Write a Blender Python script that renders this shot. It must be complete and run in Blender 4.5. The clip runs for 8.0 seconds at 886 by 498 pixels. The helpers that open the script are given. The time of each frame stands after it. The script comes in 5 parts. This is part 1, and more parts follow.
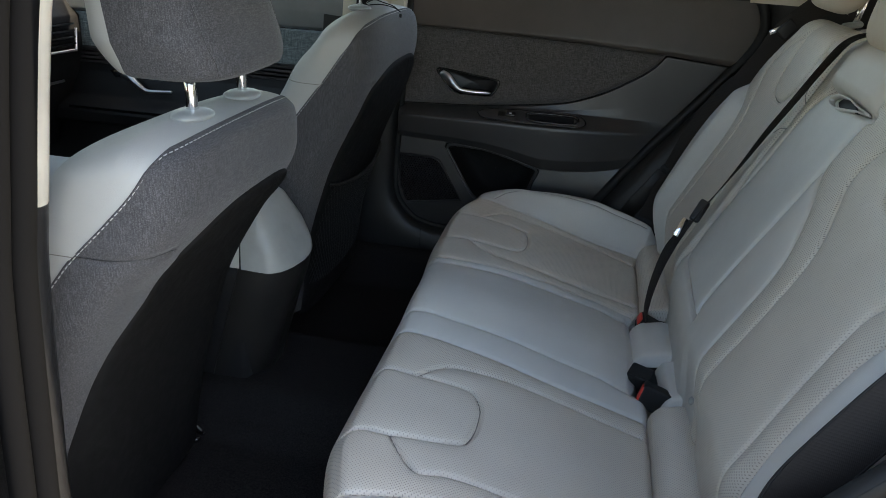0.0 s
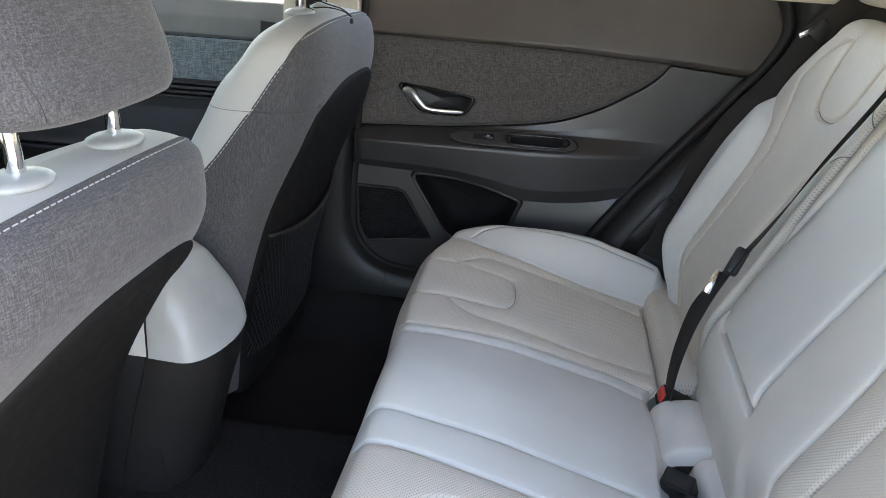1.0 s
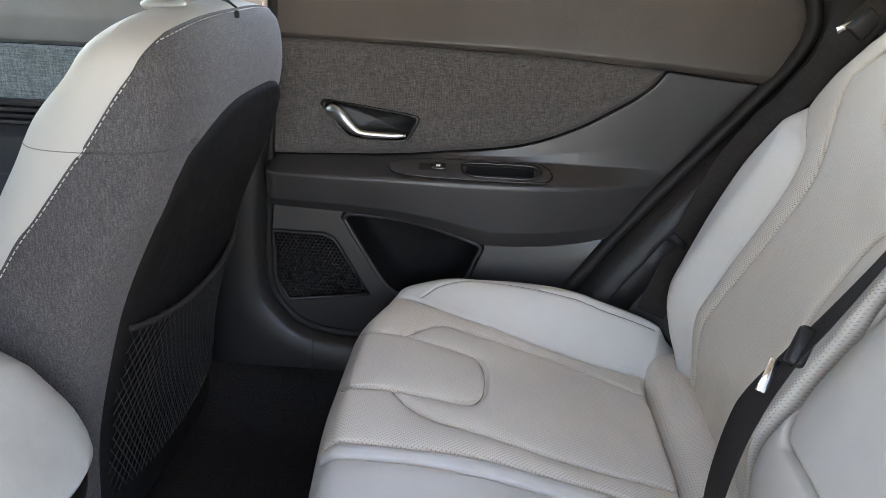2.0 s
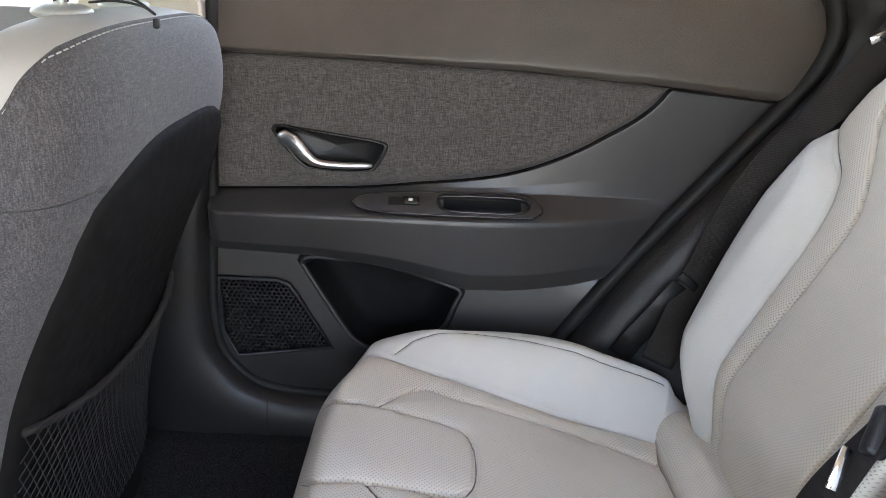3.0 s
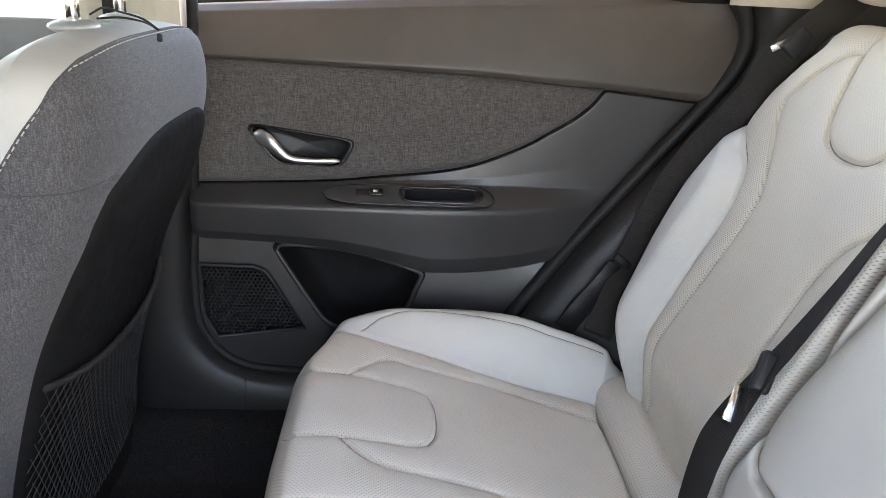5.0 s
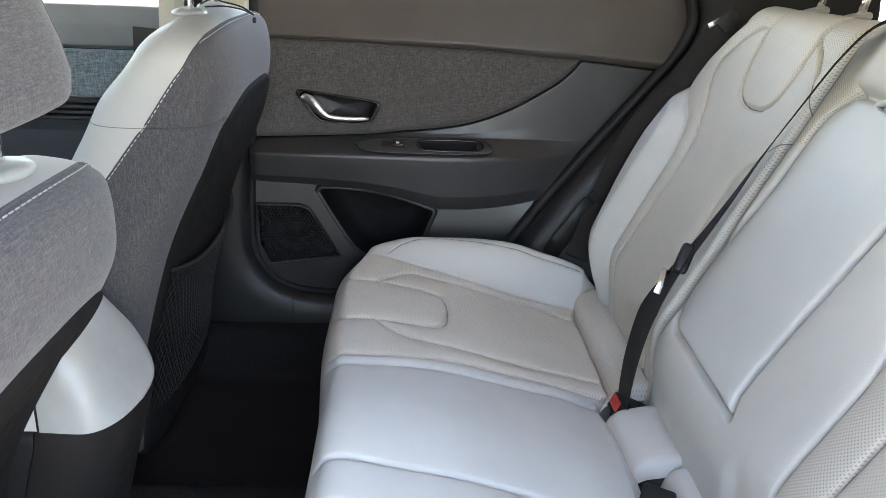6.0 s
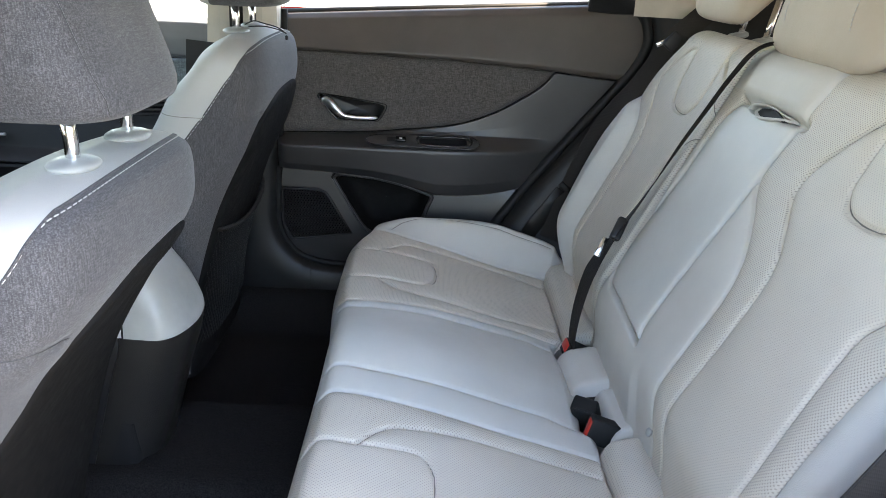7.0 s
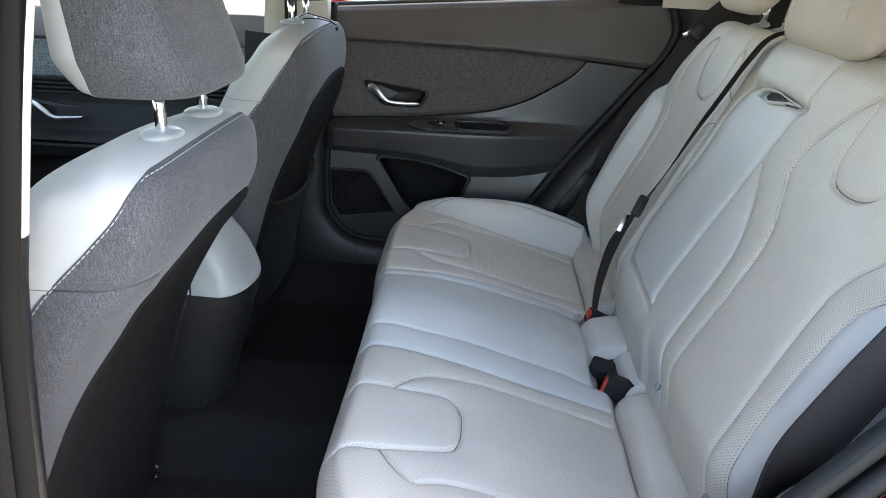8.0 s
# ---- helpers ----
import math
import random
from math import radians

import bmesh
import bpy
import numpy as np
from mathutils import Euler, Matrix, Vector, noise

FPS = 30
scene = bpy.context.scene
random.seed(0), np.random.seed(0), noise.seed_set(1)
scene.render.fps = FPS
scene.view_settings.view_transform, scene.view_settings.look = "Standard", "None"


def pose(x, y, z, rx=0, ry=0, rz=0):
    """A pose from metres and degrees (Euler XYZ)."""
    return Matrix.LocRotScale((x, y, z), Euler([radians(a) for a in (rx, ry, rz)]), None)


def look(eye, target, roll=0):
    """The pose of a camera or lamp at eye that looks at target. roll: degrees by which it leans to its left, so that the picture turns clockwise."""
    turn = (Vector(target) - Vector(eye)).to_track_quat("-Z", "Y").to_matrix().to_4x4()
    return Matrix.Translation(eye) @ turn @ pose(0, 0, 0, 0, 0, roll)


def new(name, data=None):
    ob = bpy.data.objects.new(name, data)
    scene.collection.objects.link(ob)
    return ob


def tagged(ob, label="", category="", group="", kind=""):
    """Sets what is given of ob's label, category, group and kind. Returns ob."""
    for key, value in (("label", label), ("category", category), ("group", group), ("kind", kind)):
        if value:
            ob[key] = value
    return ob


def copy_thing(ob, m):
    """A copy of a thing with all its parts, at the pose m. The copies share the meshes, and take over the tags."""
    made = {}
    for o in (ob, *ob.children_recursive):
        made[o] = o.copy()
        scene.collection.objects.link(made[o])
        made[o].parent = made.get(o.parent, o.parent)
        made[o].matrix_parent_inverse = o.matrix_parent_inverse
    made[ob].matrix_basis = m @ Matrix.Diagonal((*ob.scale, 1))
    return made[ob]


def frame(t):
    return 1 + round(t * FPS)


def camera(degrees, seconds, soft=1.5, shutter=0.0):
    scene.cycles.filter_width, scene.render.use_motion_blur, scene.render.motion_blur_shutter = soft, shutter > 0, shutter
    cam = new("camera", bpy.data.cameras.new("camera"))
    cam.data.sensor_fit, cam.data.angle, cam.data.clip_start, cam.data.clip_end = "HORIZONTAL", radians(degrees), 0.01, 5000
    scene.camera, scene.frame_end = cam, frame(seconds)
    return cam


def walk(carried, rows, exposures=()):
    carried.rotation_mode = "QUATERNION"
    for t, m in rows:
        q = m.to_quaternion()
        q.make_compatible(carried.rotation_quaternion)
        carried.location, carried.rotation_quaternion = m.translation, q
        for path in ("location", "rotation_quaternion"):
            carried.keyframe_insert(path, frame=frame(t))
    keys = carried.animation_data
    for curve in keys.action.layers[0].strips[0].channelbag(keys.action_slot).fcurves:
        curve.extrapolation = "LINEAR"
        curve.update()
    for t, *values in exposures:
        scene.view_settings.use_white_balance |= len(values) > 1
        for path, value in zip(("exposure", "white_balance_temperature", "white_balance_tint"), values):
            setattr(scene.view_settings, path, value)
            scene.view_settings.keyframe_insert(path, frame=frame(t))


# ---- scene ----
cam = camera(61.2, 8.0, soft=0.75)
METRES, EYE, TILT, LEAN, TURN = 1.85, 1.15, -23.08, -3.12, 11.75
ASIDE = -1.255
ROWS = [
    (0.0, 0.0, 0.0, 0.0, 0.0, 0.0, 0.0),
    (0.5, -0.0022, 0.0831, 0.0259, -0.96, 0.11, 0.6),
    (1.0, -0.0047, 0.1717, 0.0519, -2.76, 0.41, 1.62),
    (1.5, 0.0014, 0.2709, 0.0736, -5.03, 0.72, 2.67),
    (2.0, 0.0105, 0.3669, 0.1019, -6.92, 0.92, 3.7),
    (3.5, 0.0087, 0.4746, 0.1354, -11.64, 1.87, 5.2),
    (4.0, 0.0106, 0.4759, 0.1356, -12.63, 1.91, 5.3),
    (5.5, -0.017, 0.3209, 0.0927, -12.88, 0.94, 5.95),
    (6.0, -0.047, 0.2363, 0.0642, -12.44, 0.28, 6.15),
    (6.5, -0.0592, 0.1423, 0.038, -11.69, 0.16, 6.05),
    (7.0, -0.0541, 0.072, 0.0194, -11.06, 1.15, 4.96),
    (7.5, -0.055, 0.0241, 0.0039, -9.79, 1.53, 4.11),
    (8.0, -0.0565, 0.002, -0.0029, -7.66, 0.78, 4.07),
]
EXPOSURES = [(0.0, 2.26, 7050, 8), (0.1, 2.70, 7050, 8), (0.2, 3.10, 7050, 8), (0.3, 3.34, 7050, 8), (1.0, 3.54, 7350, 14), (2.0, 3.90, 7650, 17), (3.5, 4.14, 7650, 18), (4.2, 4.14, 7650, 18), (5.5, 4.02, 7500, 16), (6.5, 3.64, 7200, 13), (8.0, 3.30, 6900, 11)]
walk(cam, [(t, pose(0, ASIDE, EYE, TILT, LEAN, TURN) @ pose(METRES * x, METRES * y, METRES * z, 90 + pitch, roll, yaw)) for t, x, y, z, yaw, pitch, roll in ROWS], EXPOSURES)

# ---- world and light ----
world = bpy.data.worlds.new("sky")
scene.world = world
world.use_nodes = True
wn = world.node_tree.nodes
sky = wn.new("ShaderNodeTexSky")
sky.sky_type = "NISHITA"
sky.sun_disc = False
sky.sun_elevation = radians(53)
sky.sun_rotation = radians(94.6)
wn["Background"].inputs["Strength"].default_value = 0.15
world.node_tree.links.new(sky.outputs["Color"], wn["Background"].inputs["Color"])
sun_data = bpy.data.lights.new("sun", "SUN")
sun_data.energy, sun_data.angle, sun_data.color = 3.2, radians(0.6), (1.0, 0.91, 0.77)
sun = new("sun", sun_data)
sun.matrix_world = look((7.5, -0.6, 10.0), (0, 0, 0))
tagged(sun, kind="structure")

# ---- materials ----


def mat(name, color, rough=0.5, metal=0.0, spec=0.5):
    m = bpy.data.materials.new(name)
    m.use_nodes = True
    b = m.node_tree.nodes["Principled BSDF"]
    b.inputs["Base Color"].default_value = (*color, 1)
    b.inputs["Roughness"].default_value = rough
    b.inputs["Metallic"].default_value = metal
    b.inputs["Specular IOR Level"].default_value = spec
    return m


class Net:
    """Short hand for a material's nodes."""

    def __init__(self, m):
        self.t, self.n = m.node_tree, m.node_tree.nodes
        self.b = self.n["Principled BSDF"]
        self.co = self.n.new("ShaderNodeTexCoord").outputs["Object"]

    def link(self, a, b):
        self.t.links.new(a, b)

    def scaled(self, x, y, z, turn=(0, 0, 0)):
        k = self.n.new("ShaderNodeMapping")
        k.inputs["Scale"].default_value = (x, y, z)
        k.inputs["Rotation"].default_value = turn
        self.link(self.co, k.inputs["Vector"])
        return k.outputs["Vector"]

    def noise(self, scale, detail=3.0, vec=None, rough=0.55):
        k = self.n.new("ShaderNodeTexNoise")
        k.inputs["Scale"].default_value, k.inputs["Detail"].default_value = scale, detail
        k.inputs["Roughness"].default_value = rough
        self.link(vec or self.co, k.inputs["Vector"])
        return k.outputs["Fac"]

    def voronoi(self, scale, vec=None, random_=1.0, out="Distance", feature="F1"):
        k = self.n.new("ShaderNodeTexVoronoi")
        k.feature = feature
        k.inputs["Scale"].default_value, k.inputs["Randomness"].default_value = scale, random_
        self.link(vec or self.co, k.inputs["Vector"])
        return k.outputs[out]

    def ramp(self, fac, stops):
        k = self.n.new("ShaderNodeValToRGB")
        e = k.color_ramp.elements
        while len(e) < len(stops):
            e.new(0.5)
        for el, (p, c) in zip(e, stops):
            el.position, el.color = p, (*c, 1) if len(c) == 3 else c
        self.link(fac, k.inputs["Fac"])
        return k.outputs["Color"]

    def grey(self, fac, a, b, va, vb):
        k = self.n.new("ShaderNodeMapRange")
        for i, v in zip(("From Min", "From Max", "To Min", "To Max"), (a, b, va, vb)):
            k.inputs[i].default_value = v
        self.link(fac, k.inputs["Value"])
        return k.outputs["Result"]

    def math(self, op, a, b):
        k = self.n.new("ShaderNodeMath")
        k.operation = op
        for i, v in enumerate((a, b)):
            if isinstance(v, (int, float)):
                k.inputs[i].default_value = v
            else:
                self.link(v, k.inputs[i])
        return k.outputs[0]

    def mix(self, fac, a, b, kind="MIX"):
        k = self.n.new("ShaderNodeMix")
        k.data_type, k.blend_type = "RGBA", kind
        for i, v in ((0, fac), (6, a), (7, b)):
            if isinstance(v, (int, float)):
                k.inputs[i].default_value = v
            elif isinstance(v, tuple):
                k.inputs[i].default_value = (*v, 1)
            else:
                self.link(v, k.inputs[i])
        return k.outputs[2]

    def bump(self, height, strength, dist):
        k = self.n.new("ShaderNodeBump")
        k.inputs["Strength"].default_value, k.inputs["Distance"].default_value = strength, dist
        self.link(height, k.inputs["Height"])
        self.link(k.outputs["Normal"], self.b.inputs["Normal"])

    def color(self, c):
        self.link(c, self.b.inputs["Base Color"])

    def rough(self, c):
        self.link(c, self.b.inputs["Roughness"])


LIGHT = (0.565, 0.55, 0.505)
WARM = (0.585, 0.530, 0.445)


def leather(name, color, pitch=0.0, hole=0.15, dark=0.5, rough=0.41, upright=False, grain=1.0):
    m = mat(name, color, rough, spec=0.42)
    k = Net(m)
    soft = k.noise(6.0, 4.0)
    c = k.mix(k.grey(soft, 0.3, 0.7, 0.0, 1.0), tuple(0.93 * v for v in color), tuple(min(1, 1.05 * v) for v in color))
    pores = k.voronoi(900.0)
    height = k.math("MULTIPLY", k.math("ADD", pores, k.noise(240.0, 2.0)), grain)
    if pitch:
        # staggered rows of punched holes
        s = [1 / pitch] * 3
        s[0 if upright else 2] = 0.01
        holes = k.voronoi(1.0, k.scaled(*s, turn=(radians(45), 0, 0) if upright else (0, 0, radians(45))), 0.0)
        dot = k.grey(holes, hole, hole + 0.11, 1.0, 0.0)
        c = k.mix(dot, c, tuple(dark * v for v in color))
        height = k.math("SUBTRACT", height, k.math("MULTIPLY", dot, 6.0))
    k.color(c)
    k.rough(k.grey(k.noise(35.0), 0.3, 0.7, rough - 0.05, rough + 0.09))
    k.bump(height, 0.25, 0.0006)
    return m


def melange(name, dark, light, axes, pitch=0.0011):
    """Woven cloth of dark and light yarns; axes: which two object axes the yarns run along."""
    m = mat(name, dark, 0.85, spec=0.25)
    k = Net(m)
    # slubs along each axis: two of the three sets lie in any one face
    yarn = None
    for ax in range(3):
        st = [1 / pitch] * 3
        st[ax] *= 0.10 if ax in axes else 0.5
        n_ = k.noise(0.5, 2.0, k.scaled(*st), 0.6)
        yarn = n_ if yarn is None else k.math("ADD", yarn, n_)
    yarn = k.math("MULTIPLY", yarn, 1 / 3)
    yarn = k.math("ADD", yarn, k.math("MULTIPLY", k.math("SUBTRACT", k.noise(9.0, 3.0), 0.5), 0.03))
    k.color(k.ramp(yarn, [(0.40, dark), (0.5, tuple((a + b) / 2.3 for a, b in zip(dark, light))), (0.61, light)]))
    k.bump(yarn, 0.5, 0.0009)
    k.b.inputs["Sheen Weight"].default_value = 0.15
    return m


def grained(name, color, rough=0.5, scale=650.0, depth=0.0005, strength=0.35, spec=0.5):
    """Moulded plastic with a leather-like grain and slight wear."""
    m = mat(name, color, rough, spec=spec)
    k = Net(m)
    g = k.voronoi(scale)
    dust = k.noise(9.0, 5.0)
    k.color(k.mix(k.grey(dust, 0.35, 0.75, 0.0, 1.0), tuple(0.9 * v for v in color), tuple(1.2 * v for v in color)))
    k.rough(k.grey(k.noise(60.0, 3.0), 0.3, 0.7, rough - 0.06, rough + 0.08))
    k.bump(g, strength, depth)
    return m


def glass(name, tint):
    """A tinted pane: it lets light through straight, and mirrors a little of it."""
    m = bpy.data.materials.new(name)
    m.use_nodes = True
    n, t = m.node_tree.nodes, m.node_tree
    n.remove(n["Principled BSDF"])
    clear, gloss, mix = n.new("ShaderNodeBsdfTransparent"), n.new("ShaderNodeBsdfGlossy"), n.new("ShaderNodeMixShader")
    clear.inputs["Color"].default_value = (*tint, 1)
    gloss.inputs["Roughness"].default_value = 0.02
    mix.inputs[0].default_value = 0.05
    t.links.new(clear.outputs[0], mix.inputs[1])
    t.links.new(gloss.outputs[0], mix.inputs[2])
    t.links.new(mix.outputs[0], n["Material Output"].inputs["Surface"])
    return m


M_LEATHER = leather("light_leather", LIGHT, rough=0.37)
M_PERF = leather("perforated_leather", WARM, 0.0038, 0.135, 0.56)
M_PERF_BACK = leather("perforated_leather_upright", WARM, 0.0034, 0.13, 0.64, upright=True)
M_BAND = leather("wide_perforated_leather", WARM, 0.0036, 0.16, 0.5)
M_BAND_BACK = leather("wide_perforated_leather_upright", WARM, 0.0033, 0.16, 0.5, upright=True)
# same leather, darkened in colour against strong sky light on the shoulders
M_FRONT = leather("front_seat_leather_dimmed", (0.44, 0.428, 0.395), rough=0.55)
M_ROLL = leather("light_leather_soft", (0.56, 0.53, 0.475), rough=0.5)
# the pale leather again, with the dim warm light up there in its colour
M_HEADREST = leather("headrest_leather_dimmed", (0.45, 0.39, 0.31), rough=0.55)
M_SHELL = grained("light_plastic", (0.36, 0.36, 0.335), 0.35, 900.0, 0.0002, 0.2)
M_CLOTH = melange("seat_cloth", (0.040, 0.038, 0.040), (0.108, 0.104, 0.106), (1, 2), 0.0006)
M_DOORCLOTH = melange("door_cloth", (0.043, 0.038, 0.036), (0.140, 0.127, 0.120), (0, 2), 0.00055)
M_TRIM = grained("dark_trim", (0.031, 0.0295, 0.0295), 0.36, strength=0.15, spec=0.5)
M_TRIM_WARM = grained("upper_dark_trim", (0.060, 0.050, 0.043), 0.38, spec=0.5)
M_BLACK = grained("black_plastic", (0.014, 0.0135, 0.014), 0.42, spec=0.4)
M_CONSOLE = grained("console_plastic", (0.015, 0.0135, 0.0125), 0.42, spec=0.45)
# paler than the other trims: windscreen light is put into the colour
M_TRIM_FRONT = grained("front_upper_trim_lit", (0.15, 0.155, 0.155), 0.45)
M_QUARTER = grained("quarter_trim_plastic", (0.013, 0.012, 0.012), 0.46, spec=0.4)
M_SATIN = mat("satin_black", (0.012, 0.012, 0.013), 0.18)
M_RUBBER = mat("black_rubber", (0.012, 0.012, 0.012), 0.55, spec=0.25)
# black rubber, darkened further so the sunlit pillar seal reads as shaded
M_SEAL = mat("shaded_door_seal", (0.005, 0.005, 0.0055), 0.95, spec=0.06)
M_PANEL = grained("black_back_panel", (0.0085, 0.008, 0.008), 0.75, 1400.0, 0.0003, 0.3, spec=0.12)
M_CARPET = mat("black_carpet", (0.008, 0.008, 0.008), 0.95, spec=0.05)
kk = Net(M_CARPET)
kk.color(kk.ramp(kk.noise(420.0, 3.0), [(0.3, (0.006, 0.0055, 0.0055)), (0.75, (0.034, 0.031, 0.030))]))
kk.bump(kk.noise(500.0, 2.0), 0.8, 0.003)
M_WEB = mat("belt_webbing", (0.021, 0.018, 0.0165), 0.7, spec=0.2)
kk = Net(M_WEB)
kk.bump(kk.voronoi(1.0, kk.scaled(700, 700, 300), 0.0), 0.6, 0.0008)
M_CHROME = mat("chrome", (0.85, 0.85, 0.86), 0.12, 1.0)
M_SILVER = mat("satin_silver", (0.72, 0.72, 0.73), 0.28, 1.0)
M_RED = mat("red_release_button", (0.55, 0.035, 0.02), 0.4)
M_WHITE = mat("white_print", (0.8, 0.8, 0.8), 0.5)
# thread colour, darkened for the shade in the seam grooves
M_SEAM = mat("seam_thread_and_shade", (0.20, 0.185, 0.165), 0.85, spec=0.2)
M_THREAD = mat("light_thread", (0.46, 0.45, 0.43), 0.8)
M_GLASS = glass("window_glass", (0.90, 0.88, 0.82))
M_TINT = glass("dimming_side_glass", (0.33, 0.34, 0.335))
# these two tints are set to dim and warm light from behind and ahead
M_REAR = glass("tinted_rear_glass", (0.15, 0.12, 0.085))
M_WINDSCREEN = glass("dimmed_windscreen_glass", (0.44, 0.41, 0.335))
M_PAINT = mat("red_paint", (0.35, 0.012, 0.012), 0.2)
M_PAINT.node_tree.nodes["Principled BSDF"].inputs["Coat Weight"].default_value = 1.0
M_HEAD = grained("light_headliner", (0.56, 0.51, 0.43), 0.9, 1500.0, 0.0004, 0.3)
# cloth brightened to carry the daylight that the dim windscreen holds back
M_TEAL = melange("front_door_cloth_lit", (0.11, 0.135, 0.14), (0.33, 0.37, 0.38), (0, 2))
M_CONCRETE = mat("weathered_asphalt", (0.25, 0.245, 0.23), 0.9)
kk = Net(M_CONCRETE)
kk.color(kk.ramp(kk.noise(0.6, 8.0), [(0.3, (0.20, 0.195, 0.18)), (0.7, (0.29, 0.28, 0.26))]))

# ---- shape helpers ----


def mesh_of(name, verts, faces, mats=(), smooth=True):
    me = bpy.data.meshes.new(name)
    me.from_pydata([tuple(v) for v in verts], [], [tuple(int(i) for i in f) for f in faces])
    for m in mats:
        me.materials.append(m)
    if smooth:
        me.polygons.foreach_set("use_smooth", [True] * len(me.polygons))
    me.update()
    return me


def part(name, bm, material, parent, label="", smooth=True, angle=None):
    """Links a bmesh as one mesh object under a thing or a part."""
    me = bpy.data.meshes.new(name)
    bm.normal_update()
    bm.to_mesh(me)
    bm.free()
    me.materials.append(material)
    if smooth:
        me.polygons.foreach_set("use_smooth", [True] * len(me.polygons))
        if angle:
            me.set_sharp_from_angle(angle=radians(angle))
    me.update()
    return link_part(name, me, parent, label)


def thing(name, label, category, group="", kind="", at=(0, 0, 0)):
    ob = new(name)
    ob.location = at
    ob.empty_display_size = 0.05
    return tagged(ob, label, category, group, kind)


def smooth01(x):
    x = np.clip(x, 0, 1)
    return x * x * (3 - 2 * x)


def curve(points, n=12):
    """Catmull-Rom through the points."""
    p = np.array(points, float)
    p = np.vstack([2 * p[0] - p[1], p, 2 * p[-1] - p[-2]])
    out = []
    for i in range(1, len(p) - 2):
        for t in np.linspace(0, 1, n, endpoint=False):
            a, b, c, d = p[i - 1], p[i], p[i + 1], p[i + 2]
            out.append(0.5 * (2 * b + (c - a) * t + (2 * a - 5 * b + 4 * c - d) * t * t + (3 * b - a - 3 * c + d) * t ** 3))
    out.append(p[-2])
    return np.array(out)


def far_from(px, py, line):
    """Distance of many points from a polyline."""
    best = np.full(px.shape, 9.0)
    for (ax, ay), (bx, by) in zip(line[:-1], line[1:]):
        dx, dy = bx - ax, by - ay
        t = np.clip(((px - ax) * dx + (py - ay) * dy) / max(dx * dx + dy * dy, 1e-12), 0, 1)
        best = np.minimum(best, np.hypot(px - ax - t * dx, py - ay - t * dy))
    return best


def within(px, py, poly):
    """Which of many points lie in a polygon."""
    res = np.zeros(px.shape, bool)
    n = len(poly)
    for i in range(n):
        (ax, ay), (bx, by) = poly[i], poly[(i + 1) % n]
        cross = (ay > py) != (by > py)
        xx = (bx - ax) * (py - ay) / (by - ay if by != ay else 1e-9) + ax
        res ^= cross & (px < xx)
    return res


def at(xs, ys, x):
    return np.interp(x, xs, ys)


def patch(f, nu, nv, close_u=False):
    """A grid from f(u, v), arrays of 0..1: vertices in rows and the quads' corners."""
    u, v = np.meshgrid(np.linspace(0, 1, nu), np.linspace(0, 1, nv), indexing="ij")
    x, y, z = f(u, v)
    return np.stack([x + 0 * u, y + 0 * u, z + 0 * u], -1)


def grid_faces(nu, nv):
    i, j = np.meshgrid(np.arange(nu - 1), np.arange(nv - 1), indexing="ij")
    a = i * nv + j
    return np.stack([a, a + nv, a + nv + 1, a + 1], -1).reshape(-1, 4)


def grid_normals(p):
    du, dv = np.gradient(p, axis=0), np.gradient(p, axis=1)
    n = np.cross(du, dv)
    return n / np.maximum(np.linalg.norm(n, axis=-1, keepdims=True), 1e-9)


def grid_part(name, p, material, parent=None, label="", keep=None, flip=False):
    """A mesh from a grid of points; keep: which quads stay. The normals come from the whole grid, so that neighbours meet softly."""
    nu, nv = p.shape[:2]
    f = grid_faces(nu, nv)
    if keep is not None:
        f = f[keep.reshape(-1)]
    if flip:
        f = f[:, ::-1]
    used, inv = np.unique(f.reshape(-1), return_inverse=True)
    me = mesh_of(name, p.reshape(-1, 3)[used], inv.reshape(-1, 4), [material])
    nn = grid_normals(p).reshape(-1, 3)[used] * (-1 if flip else 1)
    me.normals_split_custom_set_from_vertices([tuple(v) for v in nn])
    return link_part(name, me, parent, label)


def mid(p):
    return (p[:-1, :-1] + p[1:, :-1] + p[:-1, 1:] + p[1:, 1:]) / 4


def on_grid(p, i, j):
    """Points of a grid at fractional rows and columns."""
    i, j = np.clip(i, 0, p.shape[0] - 1.001), np.clip(j, 0, p.shape[1] - 1.001)
    a, b = i.astype(int), j.astype(int)
    u, v = (i - a)[:, None], (j - b)[:, None]
    return (p[a, b] * (1 - u) + p[a + 1, b] * u) * (1 - v) + (p[a, b + 1] * (1 - u) + p[a + 1, b + 1] * u) * v


def dense(line, step=0.004):
    s = np.concatenate([[0], np.cumsum(np.linalg.norm(np.diff(line, axis=0), axis=1))])
    t = np.linspace(0, s[-1], max(4, int(s[-1] / step)))
    return np.stack([np.interp(t, s, line[:, 0]), np.interp(t, s, line[:, 1])], -1)


